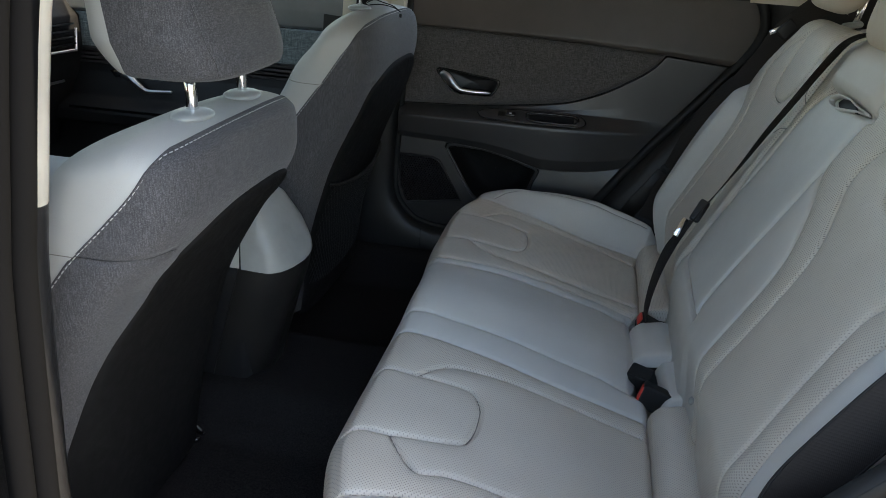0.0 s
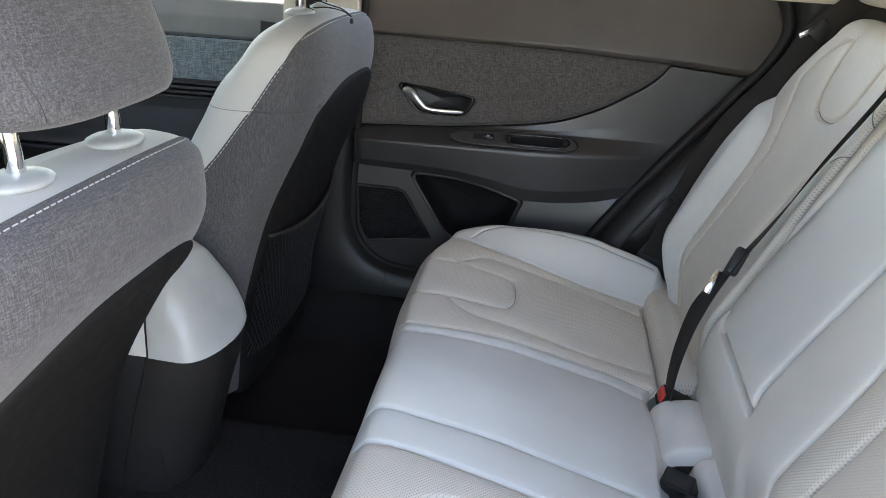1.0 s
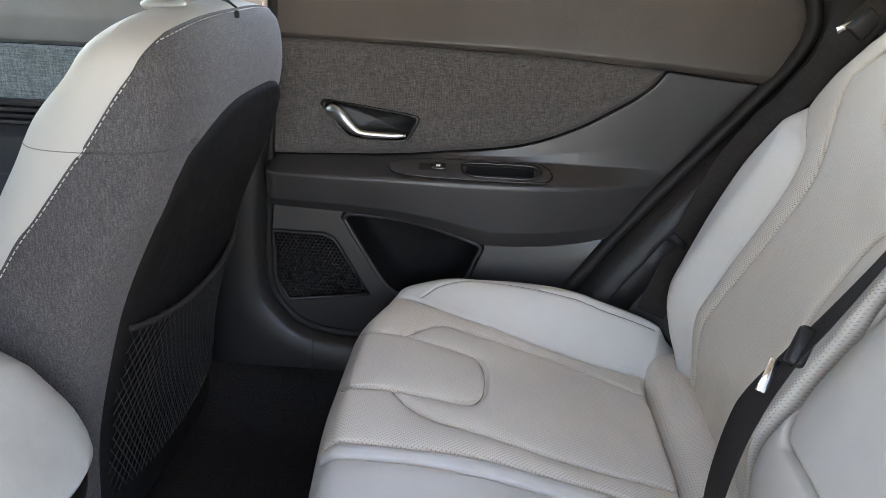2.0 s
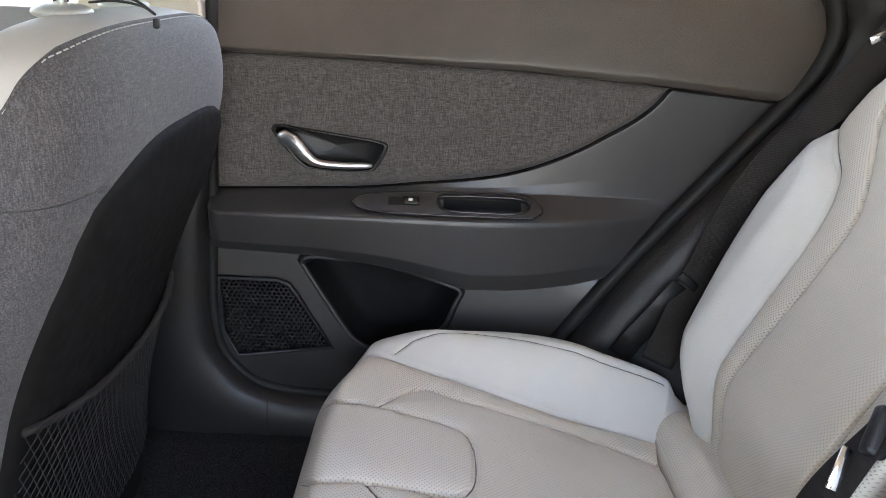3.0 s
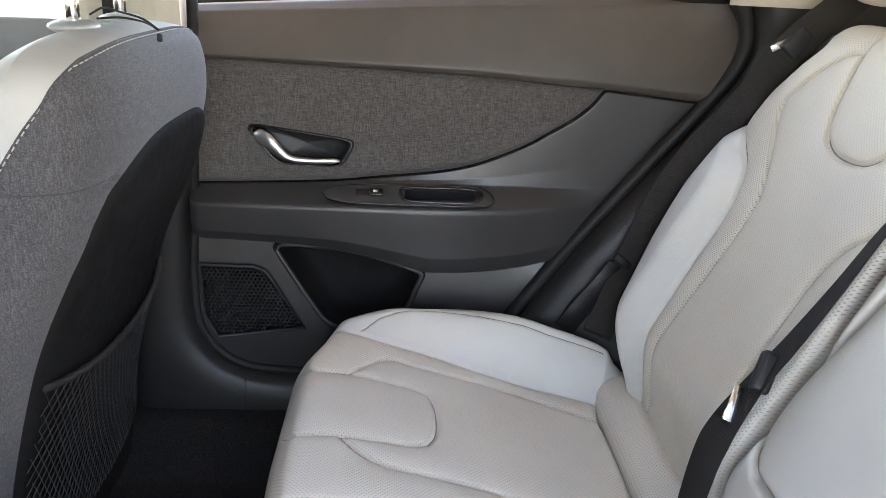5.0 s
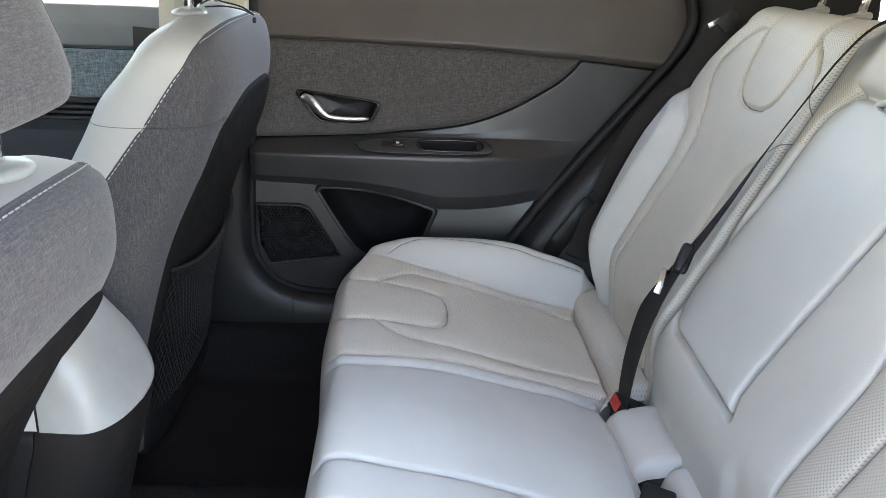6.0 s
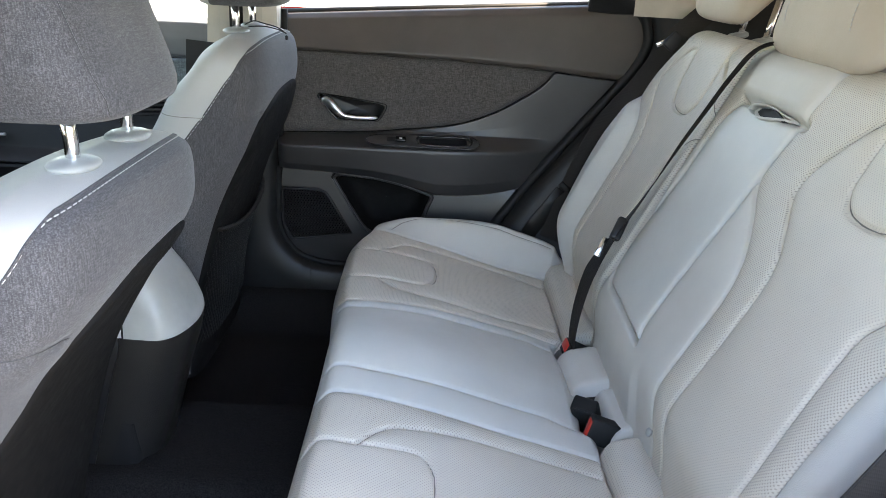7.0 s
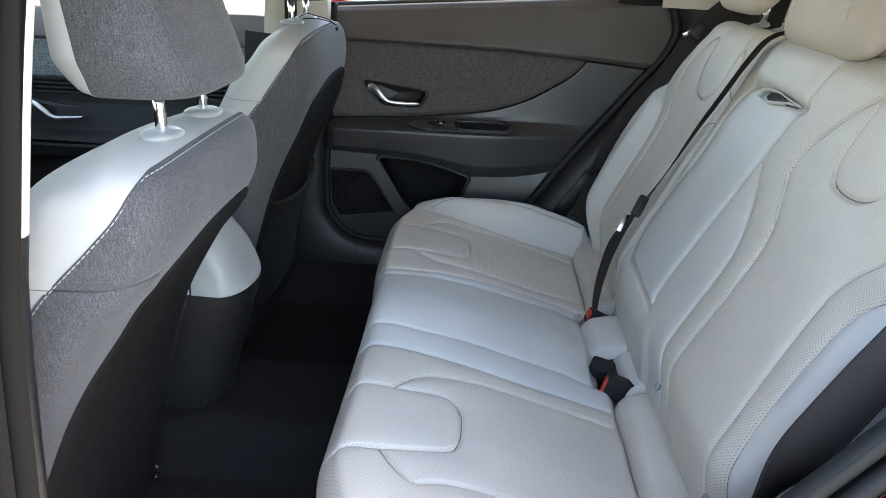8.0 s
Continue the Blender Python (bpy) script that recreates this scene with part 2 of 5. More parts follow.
def tube(points, r, sides=10, caps=True, squash=1.0):
    """A bmesh tube along points; r may be a list."""
    p = [Vector(q) for q in points]
    rr = r if isinstance(r, (list, tuple, np.ndarray)) else [r] * len(p)
    bm = bmesh.new()
    rings, ref = [], None
    for i, q in enumerate(p):
        d = (p[min(i + 1, len(p) - 1)] - p[max(i - 1, 0)]).normalized()
        if ref is None:
            ref = d.orthogonal().normalized()
        ref = (ref - d * ref.dot(d)).normalized()
        side = d.cross(ref)
        rings.append([bm.verts.new(q + (ref * math.cos(a) + side * math.sin(a) * squash) * rr[i]) for a in np.linspace(0, 2 * math.pi, sides, endpoint=False)])
    for a, b in zip(rings[:-1], rings[1:]):
        for k in range(sides):
            bm.faces.new((a[k], a[(k + 1) % sides], b[(k + 1) % sides], b[k]))
    if caps:
        bm.faces.new(rings[0][::-1])
        bm.faces.new(rings[-1])
    return bm


def ribbon(points, across, width, thick=0.0014):
    """A flat strap along points; across: its width's direction, one or one for each point."""
    p = [Vector(q) for q in points]
    ac = [Vector(a).normalized() for a in across] if isinstance(across[0], (tuple, list, Vector)) else [Vector(across).normalized()] * len(p)
    bm = bmesh.new()
    rings = []
    for i, q in enumerate(p):
        d = (p[min(i + 1, len(p) - 1)] - p[max(i - 1, 0)]).normalized()
        a = (ac[i] - d * ac[i].dot(d)).normalized()
        n = d.cross(a)
        rings.append([bm.verts.new(q + a * width / 2 * s + n * thick / 2 * t) for s, t in ((-1, -0.3), (-0.96, -1), (0.96, -1), (1, -0.3), (1, 0.3), (0.96, 1), (-0.96, 1), (-1, 0.3))])
    for a, b in zip(rings[:-1], rings[1:]):
        for k in range(8):
            bm.faces.new((a[k], a[(k + 1) % 8], b[(k + 1) % 8], b[k]))
    bm.faces.new(rings[0][::-1])
    bm.faces.new(rings[-1])
    return bm


def box(cx, cy, cz, sx, sy, sz, bevel=0.004, segs=2, m=None):
    bm = bmesh.new()
    bmesh.ops.create_cube(bm, size=1)
    bmesh.ops.scale(bm, vec=(sx, sy, sz), verts=bm.verts)
    if bevel:
        bmesh.ops.bevel(bm, geom=list(bm.edges), offset=bevel, segments=segs, affect="EDGES", profile=0.6)
    if m is not None:
        bmesh.ops.transform(bm, matrix=m, verts=bm.verts)
    bmesh.ops.translate(bm, vec=(cx, cy, cz), verts=bm.verts)
    return bm


def plate(outline, depth, bevel=0.002, segs=2):
    """A prism: outline of (a, b), extruded from 0 to depth along the third axis, its front edge bevelled."""
    bm = bmesh.new()
    lo = [bm.verts.new((a, b, 0)) for a, b in outline]
    hi = [bm.verts.new((a, b, depth)) for a, b in outline]
    n = len(lo)
    top = bm.faces.new(hi)
    bm.faces.new(lo[::-1])
    for i in range(n):
        bm.faces.new((lo[i], lo[(i + 1) % n], hi[(i + 1) % n], hi[i]))
    bmesh.ops.recalc_face_normals(bm, faces=bm.faces)
    if bevel:
        bmesh.ops.bevel(bm, geom=list(top.edges), offset=bevel, segments=segs, affect="EDGES")
    return bm


def to_wall(bm, y):
    """Turns a plate's (a, b, depth) into (x, z) on a side wall at y, growing towards the cabin's middle from the right side."""
    bmesh.ops.transform(bm, matrix=Matrix(((1, 0, 0, 0), (0, 0, -1, y), (0, 1, 0, 0), (0, 0, 0, 1))), verts=bm.verts)
    return bm


def ring(outer, inner, y0, y1):
    """A frame between two outlines of equal count, in a side wall from y0 to y1."""
    bm = bmesh.new()
    n = len(outer)
    rows = [[bm.verts.new((a, y, b)) for a, b in line] for line, y in ((outer, y0), (outer, y1 + (y0 - y1) * 0.3), ([(o[0] * 0.8 + i[0] * 0.2, o[1] * 0.8 + i[1] * 0.2) for o, i in zip(outer, inner)], y1), ([(o[0] * 0.2 + i[0] * 0.8, o[1] * 0.2 + i[1] * 0.8) for o, i in zip(outer, inner)], y1), (inner, y1 + (y0 - y1) * 0.3), (inner, y0 + (y0 - y1)))]
    for a, b in zip(rows[:-1], rows[1:]):
        for k in range(n):
            bm.faces.new((a[k], a[(k + 1) % n], b[(k + 1) % n], b[k]))
    bmesh.ops.recalc_face_normals(bm, faces=bm.faces)
    return bm


def stitches(points, length=0.0045, gap=0.0022, r=0.0006):
    """Short threads along a line of 3D points."""
    p = np.array(points, float)
    s = np.concatenate([[0], np.cumsum(np.linalg.norm(np.diff(p, axis=0), axis=1))])
    bm = bmesh.new()
    d = 0.0
    while d + length < s[-1]:
        a, b = (Vector([np.interp(q, s, p[:, k]) for k in range(3)]) for q in (d, d + length))
        t = (b - a).normalized()
        o = t.orthogonal().normalized()
        w = t.cross(o)
        vs = [[bm.verts.new(c + o * r * math.cos(x) + w * r * math.sin(x)) for x in (0, 1.57, 3.14, 4.71)] for c in (a, (a + b) / 2, b)]
        for q in vs[0] + vs[2]:
            q.co = q.co
        for k in range(4):
            for m in (0, 1):
                bm.faces.new((vs[m][k], vs[m][(k + 1) % 4], vs[m + 1][(k + 1) % 4], vs[m + 1][k]))
        d += length + gap
    return bm


def link_part(name, me, parent=None, label=""):
    """Links a mesh that is written in world places under a thing (an Empty at its base) or under a part."""
    ob = new(name, me)
    if parent:
        ob.parent = parent
        if parent.type == "EMPTY":
            ob.matrix_parent_inverse = Matrix.Translation(-parent.location)
    if label:
        ob["label"] = label
    return ob


def setting(name, me, label, category="structure"):
    return tagged(link_part(name, me), label, category, "", "structure")


def bm_setting(name, bm, material, label, category, smooth=False):
    ob = part(name, bm, material, None, "", smooth)
    return tagged(ob, label, category, "", "structure")


def blob(c, r, e1=0.4, e2=0.4, nu=40, nv=24, fit=None):
    """A rounded block, as a grid of points."""
    u = np.linspace(-math.pi, math.pi, nu)[:, None] + np.zeros((1, nv))
    v = np.linspace(-math.pi / 2, math.pi / 2, nv)[None, :] + np.zeros((nu, 1))
    p = lambda s, e: np.sign(s) * np.abs(s) ** e
    x = p(np.cos(v), e1) * p(np.cos(u), e2)
    y = p(np.cos(v), e1) * p(np.sin(u), e2)
    z = p(np.sin(v), e1)
    if fit:
        x, y, z = fit(x, y, z)
    return np.stack([c[0] + r[0] * x, c[1] + r[1] * y, c[2] + r[2] * z], -1)


# ---- ground and car shell ----
gx = np.array([(-400, -400, 0), (400, -400, 0), (400, 400, 0), (-400, 400, 0)])
setting("ground", mesh_of("ground", gx, [(0, 1, 2, 3)], [M_CONCRETE], False), "grey sunlit asphalt yard around the car", "ground")

# cabin floor: two footwells with a low tunnel between them
def floor_shape(u, v):
    x, y = -1.6 + 2.0 * u, -0.72 + 1.44 * v
    z = 0.225 + 0.085 * smooth01((0.20 - np.abs(y)) / 0.09) + 0.09 * smooth01((np.abs(y) - 0.56) / 0.08)
    return x, y, z


p = patch(floor_shape, 60, 90)
p[..., 2] += 0.002 * np.sin(p[..., 0] * 37) * np.sin(p[..., 1] * 29)
setting("floor", mesh_of("floor", p.reshape(-1, 3), grid_faces(60, 90)[:, ::-1][:, ::-1], [M_CARPET]), "black carpeted cabin floor with a low centre tunnel", "floor")

# roof and headliner
def roof_shape(u, v):
    x, y = -1.15 + 2.05 * u, -0.70 + 1.40 * v
    return x, y, 1.36 - 0.05 * (y / 0.62) ** 2 - 0.09 * np.abs((x - 0.0) / np.where(x < 0, 1.15, 0.9)) ** 2.2


p = patch(roof_shape, 30, 20)
setting("ceiling", mesh_of("ceiling", p.reshape(-1, 3), grid_faces(30, 20), [M_HEAD]), "light cloth headliner of the car roof", "ceiling")
q = p.copy()
q[..., 2] += 0.03
q[..., 1] *= 1.01
setting("roof", mesh_of("roof", q.reshape(-1, 3), grid_faces(30, 20), [M_PAINT]), "red painted steel car roof", "roof")


def pillar(name, pts, wide, deep, material, label):
    bm = bmesh.new()
    rings = []
    for (x, y, z), w in zip(pts, wide):
        rings.append([bm.verts.new((x + a * w, y + b * deep, z)) for a, b in ((-0.5, -0.5), (-0.3, -0.72), (0.3, -0.72), (0.5, -0.5), (0.5, 0.5), (-0.5, 0.5))])
    for a, b in zip(rings[:-1], rings[1:]):
        for k in range(6):
            bm.faces.new((a[k], a[(k + 1) % 6], b[(k + 1) % 6], b[k]))
    bm.faces.new(rings[0][::-1])
    bm.faces.new(rings[-1])
    bmesh.ops.recalc_face_normals(bm, faces=bm.faces)
    return bm_setting(name, bm, material, label, "pillar trim")


# upper pillars of the right side, and both sides' windscreen and rear pillars
pillar("pillar_b_right", [(-0.578, 0.712, 0.825), (-0.565, 0.68, 1.1), (-0.54, 0.60, 1.33)], [0.175, 0.15, 0.12], 0.05, M_HEAD, "pale upper trim of the right door pillar")
for side in (1, -1):
    pillar("pillar_a", [(-1.62, side * 0.70, 0.92), (-1.38, side * 0.66, 1.10), (-1.12, side * 0.60, 1.25)], [0.12, 0.10, 0.08], 0.05, M_HEAD, "pale trim of a windscreen pillar")
bpy.data.objects["pillar_a"].name = "pillar_a_right"
bpy.data.objects["pillar_a.001"].name = "pillar_a_left"


def c_pillar(side):
    def f(u, v):
        z = 1.035 + 0.30 * v
        x = at([0, 1], [0.33, 0.30], v) + (0.55 + 0.0 * v) * u
        y = side * (0.655 - 0.10 * v - 0.10 * u)
        return x, y, z
    p = patch(f, 14, 8)
    return setting("pillar_c_right" if side > 0 else "pillar_c_left", mesh_of("pillar_c", p.reshape(-1, 3), grid_faces(14, 8), [M_HEAD]), "pale upper trim beside the rear window", "pillar trim")


c_pillar(1)
c_pillar(-1)

# rear shelf behind the backrest
bm_setting("rear_shelf", box(0.78, 0, 0.985, 0.66, 1.26, 0.03, 0.008), M_TRIM, "dark cloth shelf behind the rear backrest", "shelf")
# boot wall and floor pan keep light from below and behind out
bm_setting("wall_rear", box(1.12, 0, 0.62, 0.03, 1.36, 0.76, 0), M_BLACK, "dark bulkhead behind the shelf", "wall")
bm_setting("floor_pan", box(-0.3, 0, 0.17, 2.9, 1.56, 0.04, 0), M_BLACK, "black underside of the car", "floor pan")

# ---- right rear door ----
EDGE_F = [(-0.478, 1.01), (-0.482, 0.92), (-0.496, 0.70), (-0.505, 0.55), (-0.500, 0.465), (-0.470, 0.415), (-0.43, 0.388), (-0.36, 0.376), (-0.2, 0.374), (-0.06, 0.40), (0.03, 0.475)]
EDGE_R = [(0.03, 0.475), (0.119, 0.606), (0.17, 0.673), (0.241, 0.764), (0.329, 0.876), (0.366, 0.926), (0.382, 0.975), (0.372, 1.02), (0.355, 1.05)]
FAB_TOP = ([-0.50, -0.282, -0.046, 0.171, 0.34], [0.921, 0.917, 0.911, 0.897, 0.882])
FAB_LOW = ([-0.50, -0.282, -0.183, -0.12, -0.067, -0.025, 0.013, 0.052, 0.091, 0.122, 0.151, 0.171], [0.717, 0.728, 0.739, 0.746, 0.755, 0.767, 0.782, 0.801, 0.825, 0.845, 0.870, 0.897])
ARM_LOW = ([-0.51, -0.35, -0.265, -0.196, -0.15, -0.108, -0.05, 0.006, 0.06, 0.119, 0.2], [0.634, 0.627, 0.619, 0.605, 0.591, 0.580, 0.580, 0.584, 0.592, 0.606, 0.64])
fab_low = curve(list(zip(*FAB_LOW)), 6)
HANDLE = [(-0.405, 0.811), (-0.398, 0.819), (-0.363, 0.816), (-0.30, 0.808), (-0.244, 0.800), (-0.234, 0.792), (-0.240, 0.776), (-0.250, 0.760), (-0.262, 0.754), (-0.30, 0.753), (-0.345, 0.755), (-0.362, 0.760), (-0.385, 0.785)]
POCKET = [(-0.363, 0.607), (-0.352, 0.618), (-0.30, 0.617), (-0.25, 0.612), (-0.196, 0.600), (-0.14, 0.582), (-0.117, 0.570), (-0.125, 0.545), (-0.14, 0.508), (-0.17, 0.48), (-0.21, 0.466), (-0.25, 0.464), (-0.275, 0.474), (-0.295, 0.495), (-0.334, 0.558)]
GRILLE = [(-0.494, 0.577), (-0.403, 0.576), (-0.385, 0.570), (-0.374, 0.555), (-0.318, 0.462), (-0.47, 0.440), (-0.492, 0.485)]


def shrink(line, k):
    c = np.mean(np.array(line), 0)
    return [tuple(c + (np.array(q) - c) * k) for q in line]


def blade(points, half, thick):
    """A flat bar with a raised ridge, facing the cabin, along points beside a side wall."""
    p = np.array(points, float)
    d = np.gradient(p, axis=0)
    d /= np.linalg.norm(d, axis=1, keepdims=True)
    bm = bmesh.new()
    rings = []
    for q, t, h in zip(p, d, half):
        n = Vector((-t[2], 0, t[0])).normalized()
        rings.append([bm.verts.new(Vector(q) + n * h * a + Vector((0, b * thick, 0))) for a, b in ((-1, 0.5), (-1.0, 0.0), (-0.75, -0.35), (0.15, -0.62), (0.75, -0.35), (1, 0.0), (1, 0.5))])
    for a, b in zip(rings[:-1], rings[1:]):
        for k in range(7):
            bm.faces.new((a[k], a[(k + 1) % 7], b[(k + 1) % 7], b[k]))
    bm.faces.new(rings[0][::-1])
    bm.faces.new(rings[-1])
    bmesh.ops.recalc_face_normals(bm, faces=bm.faces)
    return bm


def right_door():
    door = thing("rear_door", "closed right rear car door with dark trim and grey cloth", "car door", at=(-0.06, 0.72, 0.36))

    def xright(z):
        return at([0.475, 0.606, 0.673, 0.764, 0.876, 0.926, 0.975, 1.02, 1.06], [0.03, 0.119, 0.17, 0.241, 0.329, 0.366, 0.382, 0.372, 0.35], z)

    # upper trim: a soft roll below the window
    def upper(u, v):
        x0 = -0.50 + 0.90 * u
        zt, zb = 1.0 + 0.052 * (x0 + 0.46) / 0.7, at(*FAB_TOP, x0)
        prof_y = at([0, 0.06, 0.16, 0.30, 0.55, 0.85, 0.95, 1.0], [0.765, 0.740, 0.722, 0.712, 0.700, 0.684, 0.690, 0.715], v)
        prof_z = at([0, 0.06, 0.16, 0.30, 0.55, 0.85, 0.95, 1.0], [0.0, -0.0, 0.02, 0.14, 0.50, 0.92, 1.0, 1.0], v)
        z = zt + (zb - zt) * prof_z
        return np.minimum(x0, xright(z)), prof_y - 0.004 * np.sin(u * 3), z
    grid_part("upper_trim", patch(upper, 70, 44), M_TRIM_WARM, door, "dark brown-moulded trim below the window, paled for light from ahead", flip=True)

    # cloth panel
    def cloth(u, v):
        x = -0.498 + 0.669 * u
        zt, zb = at(*FAB_TOP, x), np.interp(x, fab_low[:, 0], fab_low[:, 1])
        z = zt + (zb - zt) * v
        edge = np.minimum(np.minimum(v, 1 - v) * np.maximum(zt - zb, 1e-4), (0.171 - x) * 0.5 + 0.002)
        return x, 0.711 - 0.010 * (1 - np.exp(-edge / 0.006)), z
    p = patch(cloth, 130, 50)
    c = mid(p)
    grid_part("cloth_panel", p, M_DOORCLOTH, door, "grey melange cloth insert", keep=~within(c[..., 0], c[..., 2], shrink(HANDLE, 0.93)), flip=True)

    # middle panel with the armrest
    def middle(u, v):
        x = -0.502 + 0.84 * u
        top = np.where(x < 0.171, np.interp(x, fab_low[:, 0], fab_low[:, 1]), at(*FAB_TOP, x)) - 0.002
        low = at(*ARM_LOW, x)
        out = 0.056 * (1 - (1 - np.clip((0.195 - x) / 0.34, 0.01, 1)) ** 2) * np.sqrt(np.clip(1 - (1 - np.clip((x + 0.502) / 0.03, 0, 1)) ** 2, 0, 1))
        ledge = 0.700
        # a sloping ledge with a firm front edge, and a hollow above it where the panel climbs
        k = [0, 0.03, 0.20, 0.30, 0.49, 0.52, 0.55, 0.60, 0.80, 0.93, 0.97, 1.0]
        sy = at(k, [0, 0.0, 0.05, 0.12, 0.95, 1.0, 1.02, 1.0, 0.90, 0.64, 0.5, -0.1], v)
        hollow = at(k, [1, 0.97, 0.30, 0, 0, 0, 0, 0, 0, 0, 0, 0], v)
        lo = at(k, [0, 0, 0, 0, 0, 0.015, 0.07, 0.22, 0.72, 0.97, 1.0, 1.0], v)
        rise = np.maximum(top - ledge, 0.006)
        z = ledge + np.minimum(rise, 0.034) * np.clip(1 - sy, 0, 1) * (v < 0.6) + np.maximum(rise - 0.034, 0) * hollow + (low - ledge) * lo
        y = 0.712 - 0.010 * np.minimum(1, v / 0.02) - out * sy
        return np.minimum(x, xright(z) - 0.002), y, z
    p = patch(middle, 220, 110)
    c = mid(p)
    over_cup = (c[..., 0] > -0.148) & (c[..., 0] < -0.034) & (c[..., 2] > 0.7095) & (c[..., 2] < 0.7215) & (c[..., 1] < 0.69)
    grid_part("armrest_panel", p, M_TRIM, door, "dark moulded panel with a long armrest", keep=~over_cup, flip=True)

    # lower panel, open at the pocket and the loudspeaker
    def lower(u, v):
        x = -0.51 + 0.68 * u
        top = at(*ARM_LOW, x) + 0.002
        bot = np.interp(x, [-0.51, -0.5, -0.47, -0.43, -0.36, -0.2, -0.06, 0.03, 0.12, 0.17], [0.48, 0.455, 0.41, 0.38, 0.366, 0.364, 0.39, 0.46, 0.59, 0.63])
        z = top + (bot - top) * v
        return np.minimum(x, xright(z)), 0.700 - 0.008 * np.sin(v * 2.4) + 0 * x, z
    p = patch(lower, 150, 70)
    c = mid(p)
    open_ = within(c[..., 0], c[..., 2], POCKET) | within(c[..., 0], c[..., 2], GRILLE)
    grid_part("lower_panel", p, M_TRIM, door, "dark lower door panel", keep=~open_, flip=True)

    # map pocket: a bowl behind its rim
    pk = np.array(curve(POCKET + POCKET[:1], 5))[:-1]
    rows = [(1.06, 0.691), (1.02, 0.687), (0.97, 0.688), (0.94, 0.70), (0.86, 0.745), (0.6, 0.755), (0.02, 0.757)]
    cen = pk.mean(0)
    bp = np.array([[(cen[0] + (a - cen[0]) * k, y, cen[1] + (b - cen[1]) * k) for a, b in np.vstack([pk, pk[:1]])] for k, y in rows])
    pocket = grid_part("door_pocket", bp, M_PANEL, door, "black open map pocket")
    pocket_rim = part("pocket_rim", tube([(a, 0.6885, b) for a, b in np.vstack([pk, pk[:1]])], 0.0040, 8, False), M_TRIM, pocket)

    # loudspeaker grille: cells with six-sided holes
    bm = bmesh.new()
    pitch = 0.0074
    gp = np.array(GRILLE)
    for r in range(25):
        for c_ in range(28):
            cx, cz = -0.497 + pitch * (c_ + 0.5 * (r % 2)), 0.437 + pitch * 0.866 * r
            if not within(np.array([cx]), np.array([cz]), shrink(GRILLE, 0.95))[0]:
                continue
            deep = []
            for rad, y in ((pitch * 0.577, 0.692), (pitch * 0.40, 0.691), (pitch * 0.36, 0.699)):
                deep.append([bm.verts.new((cx + rad * math.sin(a * math.pi / 3), y, cz + rad * math.cos(a * math.pi / 3))) for a in range(6)])
            for a, b in zip(deep[:-1], deep[1:]):
                for k in range(6):
                    bm.faces.new((a[k], a[(k + 1) % 6], b[(k + 1) % 6], b[k]))
    bmesh.ops.recalc_face_normals(bm, faces=bm.faces)
    grille = part("speaker_grille", bm, M_BLACK, door, "black loudspeaker grille with rows of holes", False)
    part("speaker_backing", to_wall(plate(shrink(GRILLE, 1.08), 0.004, 0), 0.712), M_RUBBER, grille)
    part("grille_rim", tube([(a, 0.691, b) for a, b in GRILLE + GRILLE[:1]], 0.0035, 8, False), M_BLACK, grille)

    # inner handle
    hl = [tuple(q) for q in curve(HANDLE + HANDLE[:1], 4)[:-1]]
    bezel = part("handle_bezel", ring(hl, shrink(hl, 0.90), 0.704, 0.694), M_SATIN, door, "gloss black handle surround")
    cen = np.mean(np.array(hl), 0)
    rows = [(0.92, 0.697), (0.88, 0.72), (0.6, 0.732), (0.02, 0.735)]
    bowl = np.array([[(cen[0] + (a - cen[0]) * k, y, cen[1] + (b - cen[1]) * k) for a, b in hl + hl[:1]] for k, y in rows])
    grid_part("handle_bowl", bowl, M_BLACK, bezel)
    lever = curve([(-0.393, 0.690, 0.806), (-0.372, 0.682, 0.797), (-0.352, 0.678, 0.779), (-0.334, 0.677, 0.769), (-0.30, 0.679, 0.766), (-0.256, 0.686, 0.766)], 8)
    rr = np.interp(np.linspace(0, 1, len(lever)), [0, 0.05, 0.2, 0.42, 0.6, 0.96, 1], [0.004, 0.0105, 0.0115, 0.0085, 0.0055, 0.0045, 0.002])
    part("handle_lever", blade(lever, rr, 0.006), M_SILVER, door, "satin silver door pull lever")

    # switch plate on the sloping top of the armrest
    slope = radians(31)

    def on_ledge(bm):
        bmesh.ops.transform(bm, matrix=Matrix.Translation((0, 0.648, 0.7035)) @ Matrix.Rotation(slope, 4, "X"), verts=bm.verts)
        return bm
    sw = [tuple(q) for q in curve([(-0.283, 0.024), (-0.266, 0.008), (-0.20, 0.003), (-0.04, 0.003), (-0.012, 0.008), (-0.004, 0.022), (-0.018, 0.042), (-0.05, 0.048), (-0.2, 0.045), (-0.264, 0.038), (-0.283, 0.024)], 5)[:-1]]
    cup = [tuple(q) for q in curve([(-0.158, 0.028), (-0.146, 0.012), (-0.09, 0.009), (-0.038, 0.011), (-0.022, 0.025), (-0.034, 0.039), (-0.09, 0.041), (-0.150, 0.039), (-0.158, 0.028)], 5)[:-1]]
    bm = bmesh.new()
    loops = [[bm.verts.new((a, b, 0.003)) for a, b in line] for line in (sw, cup)]
    rims = [bm.edges.new((line[i], line[(i + 1) % len(line)])) for line in loops for i in range(len(line))]
    bmesh.ops.triangle_fill(bm, use_beauty=True, edges=rims, normal=(0, 0, 1))
    switch = part("switch_plate", on_ledge(bm), M_TRIM, door, "dark switch plate with a pull cup", False)
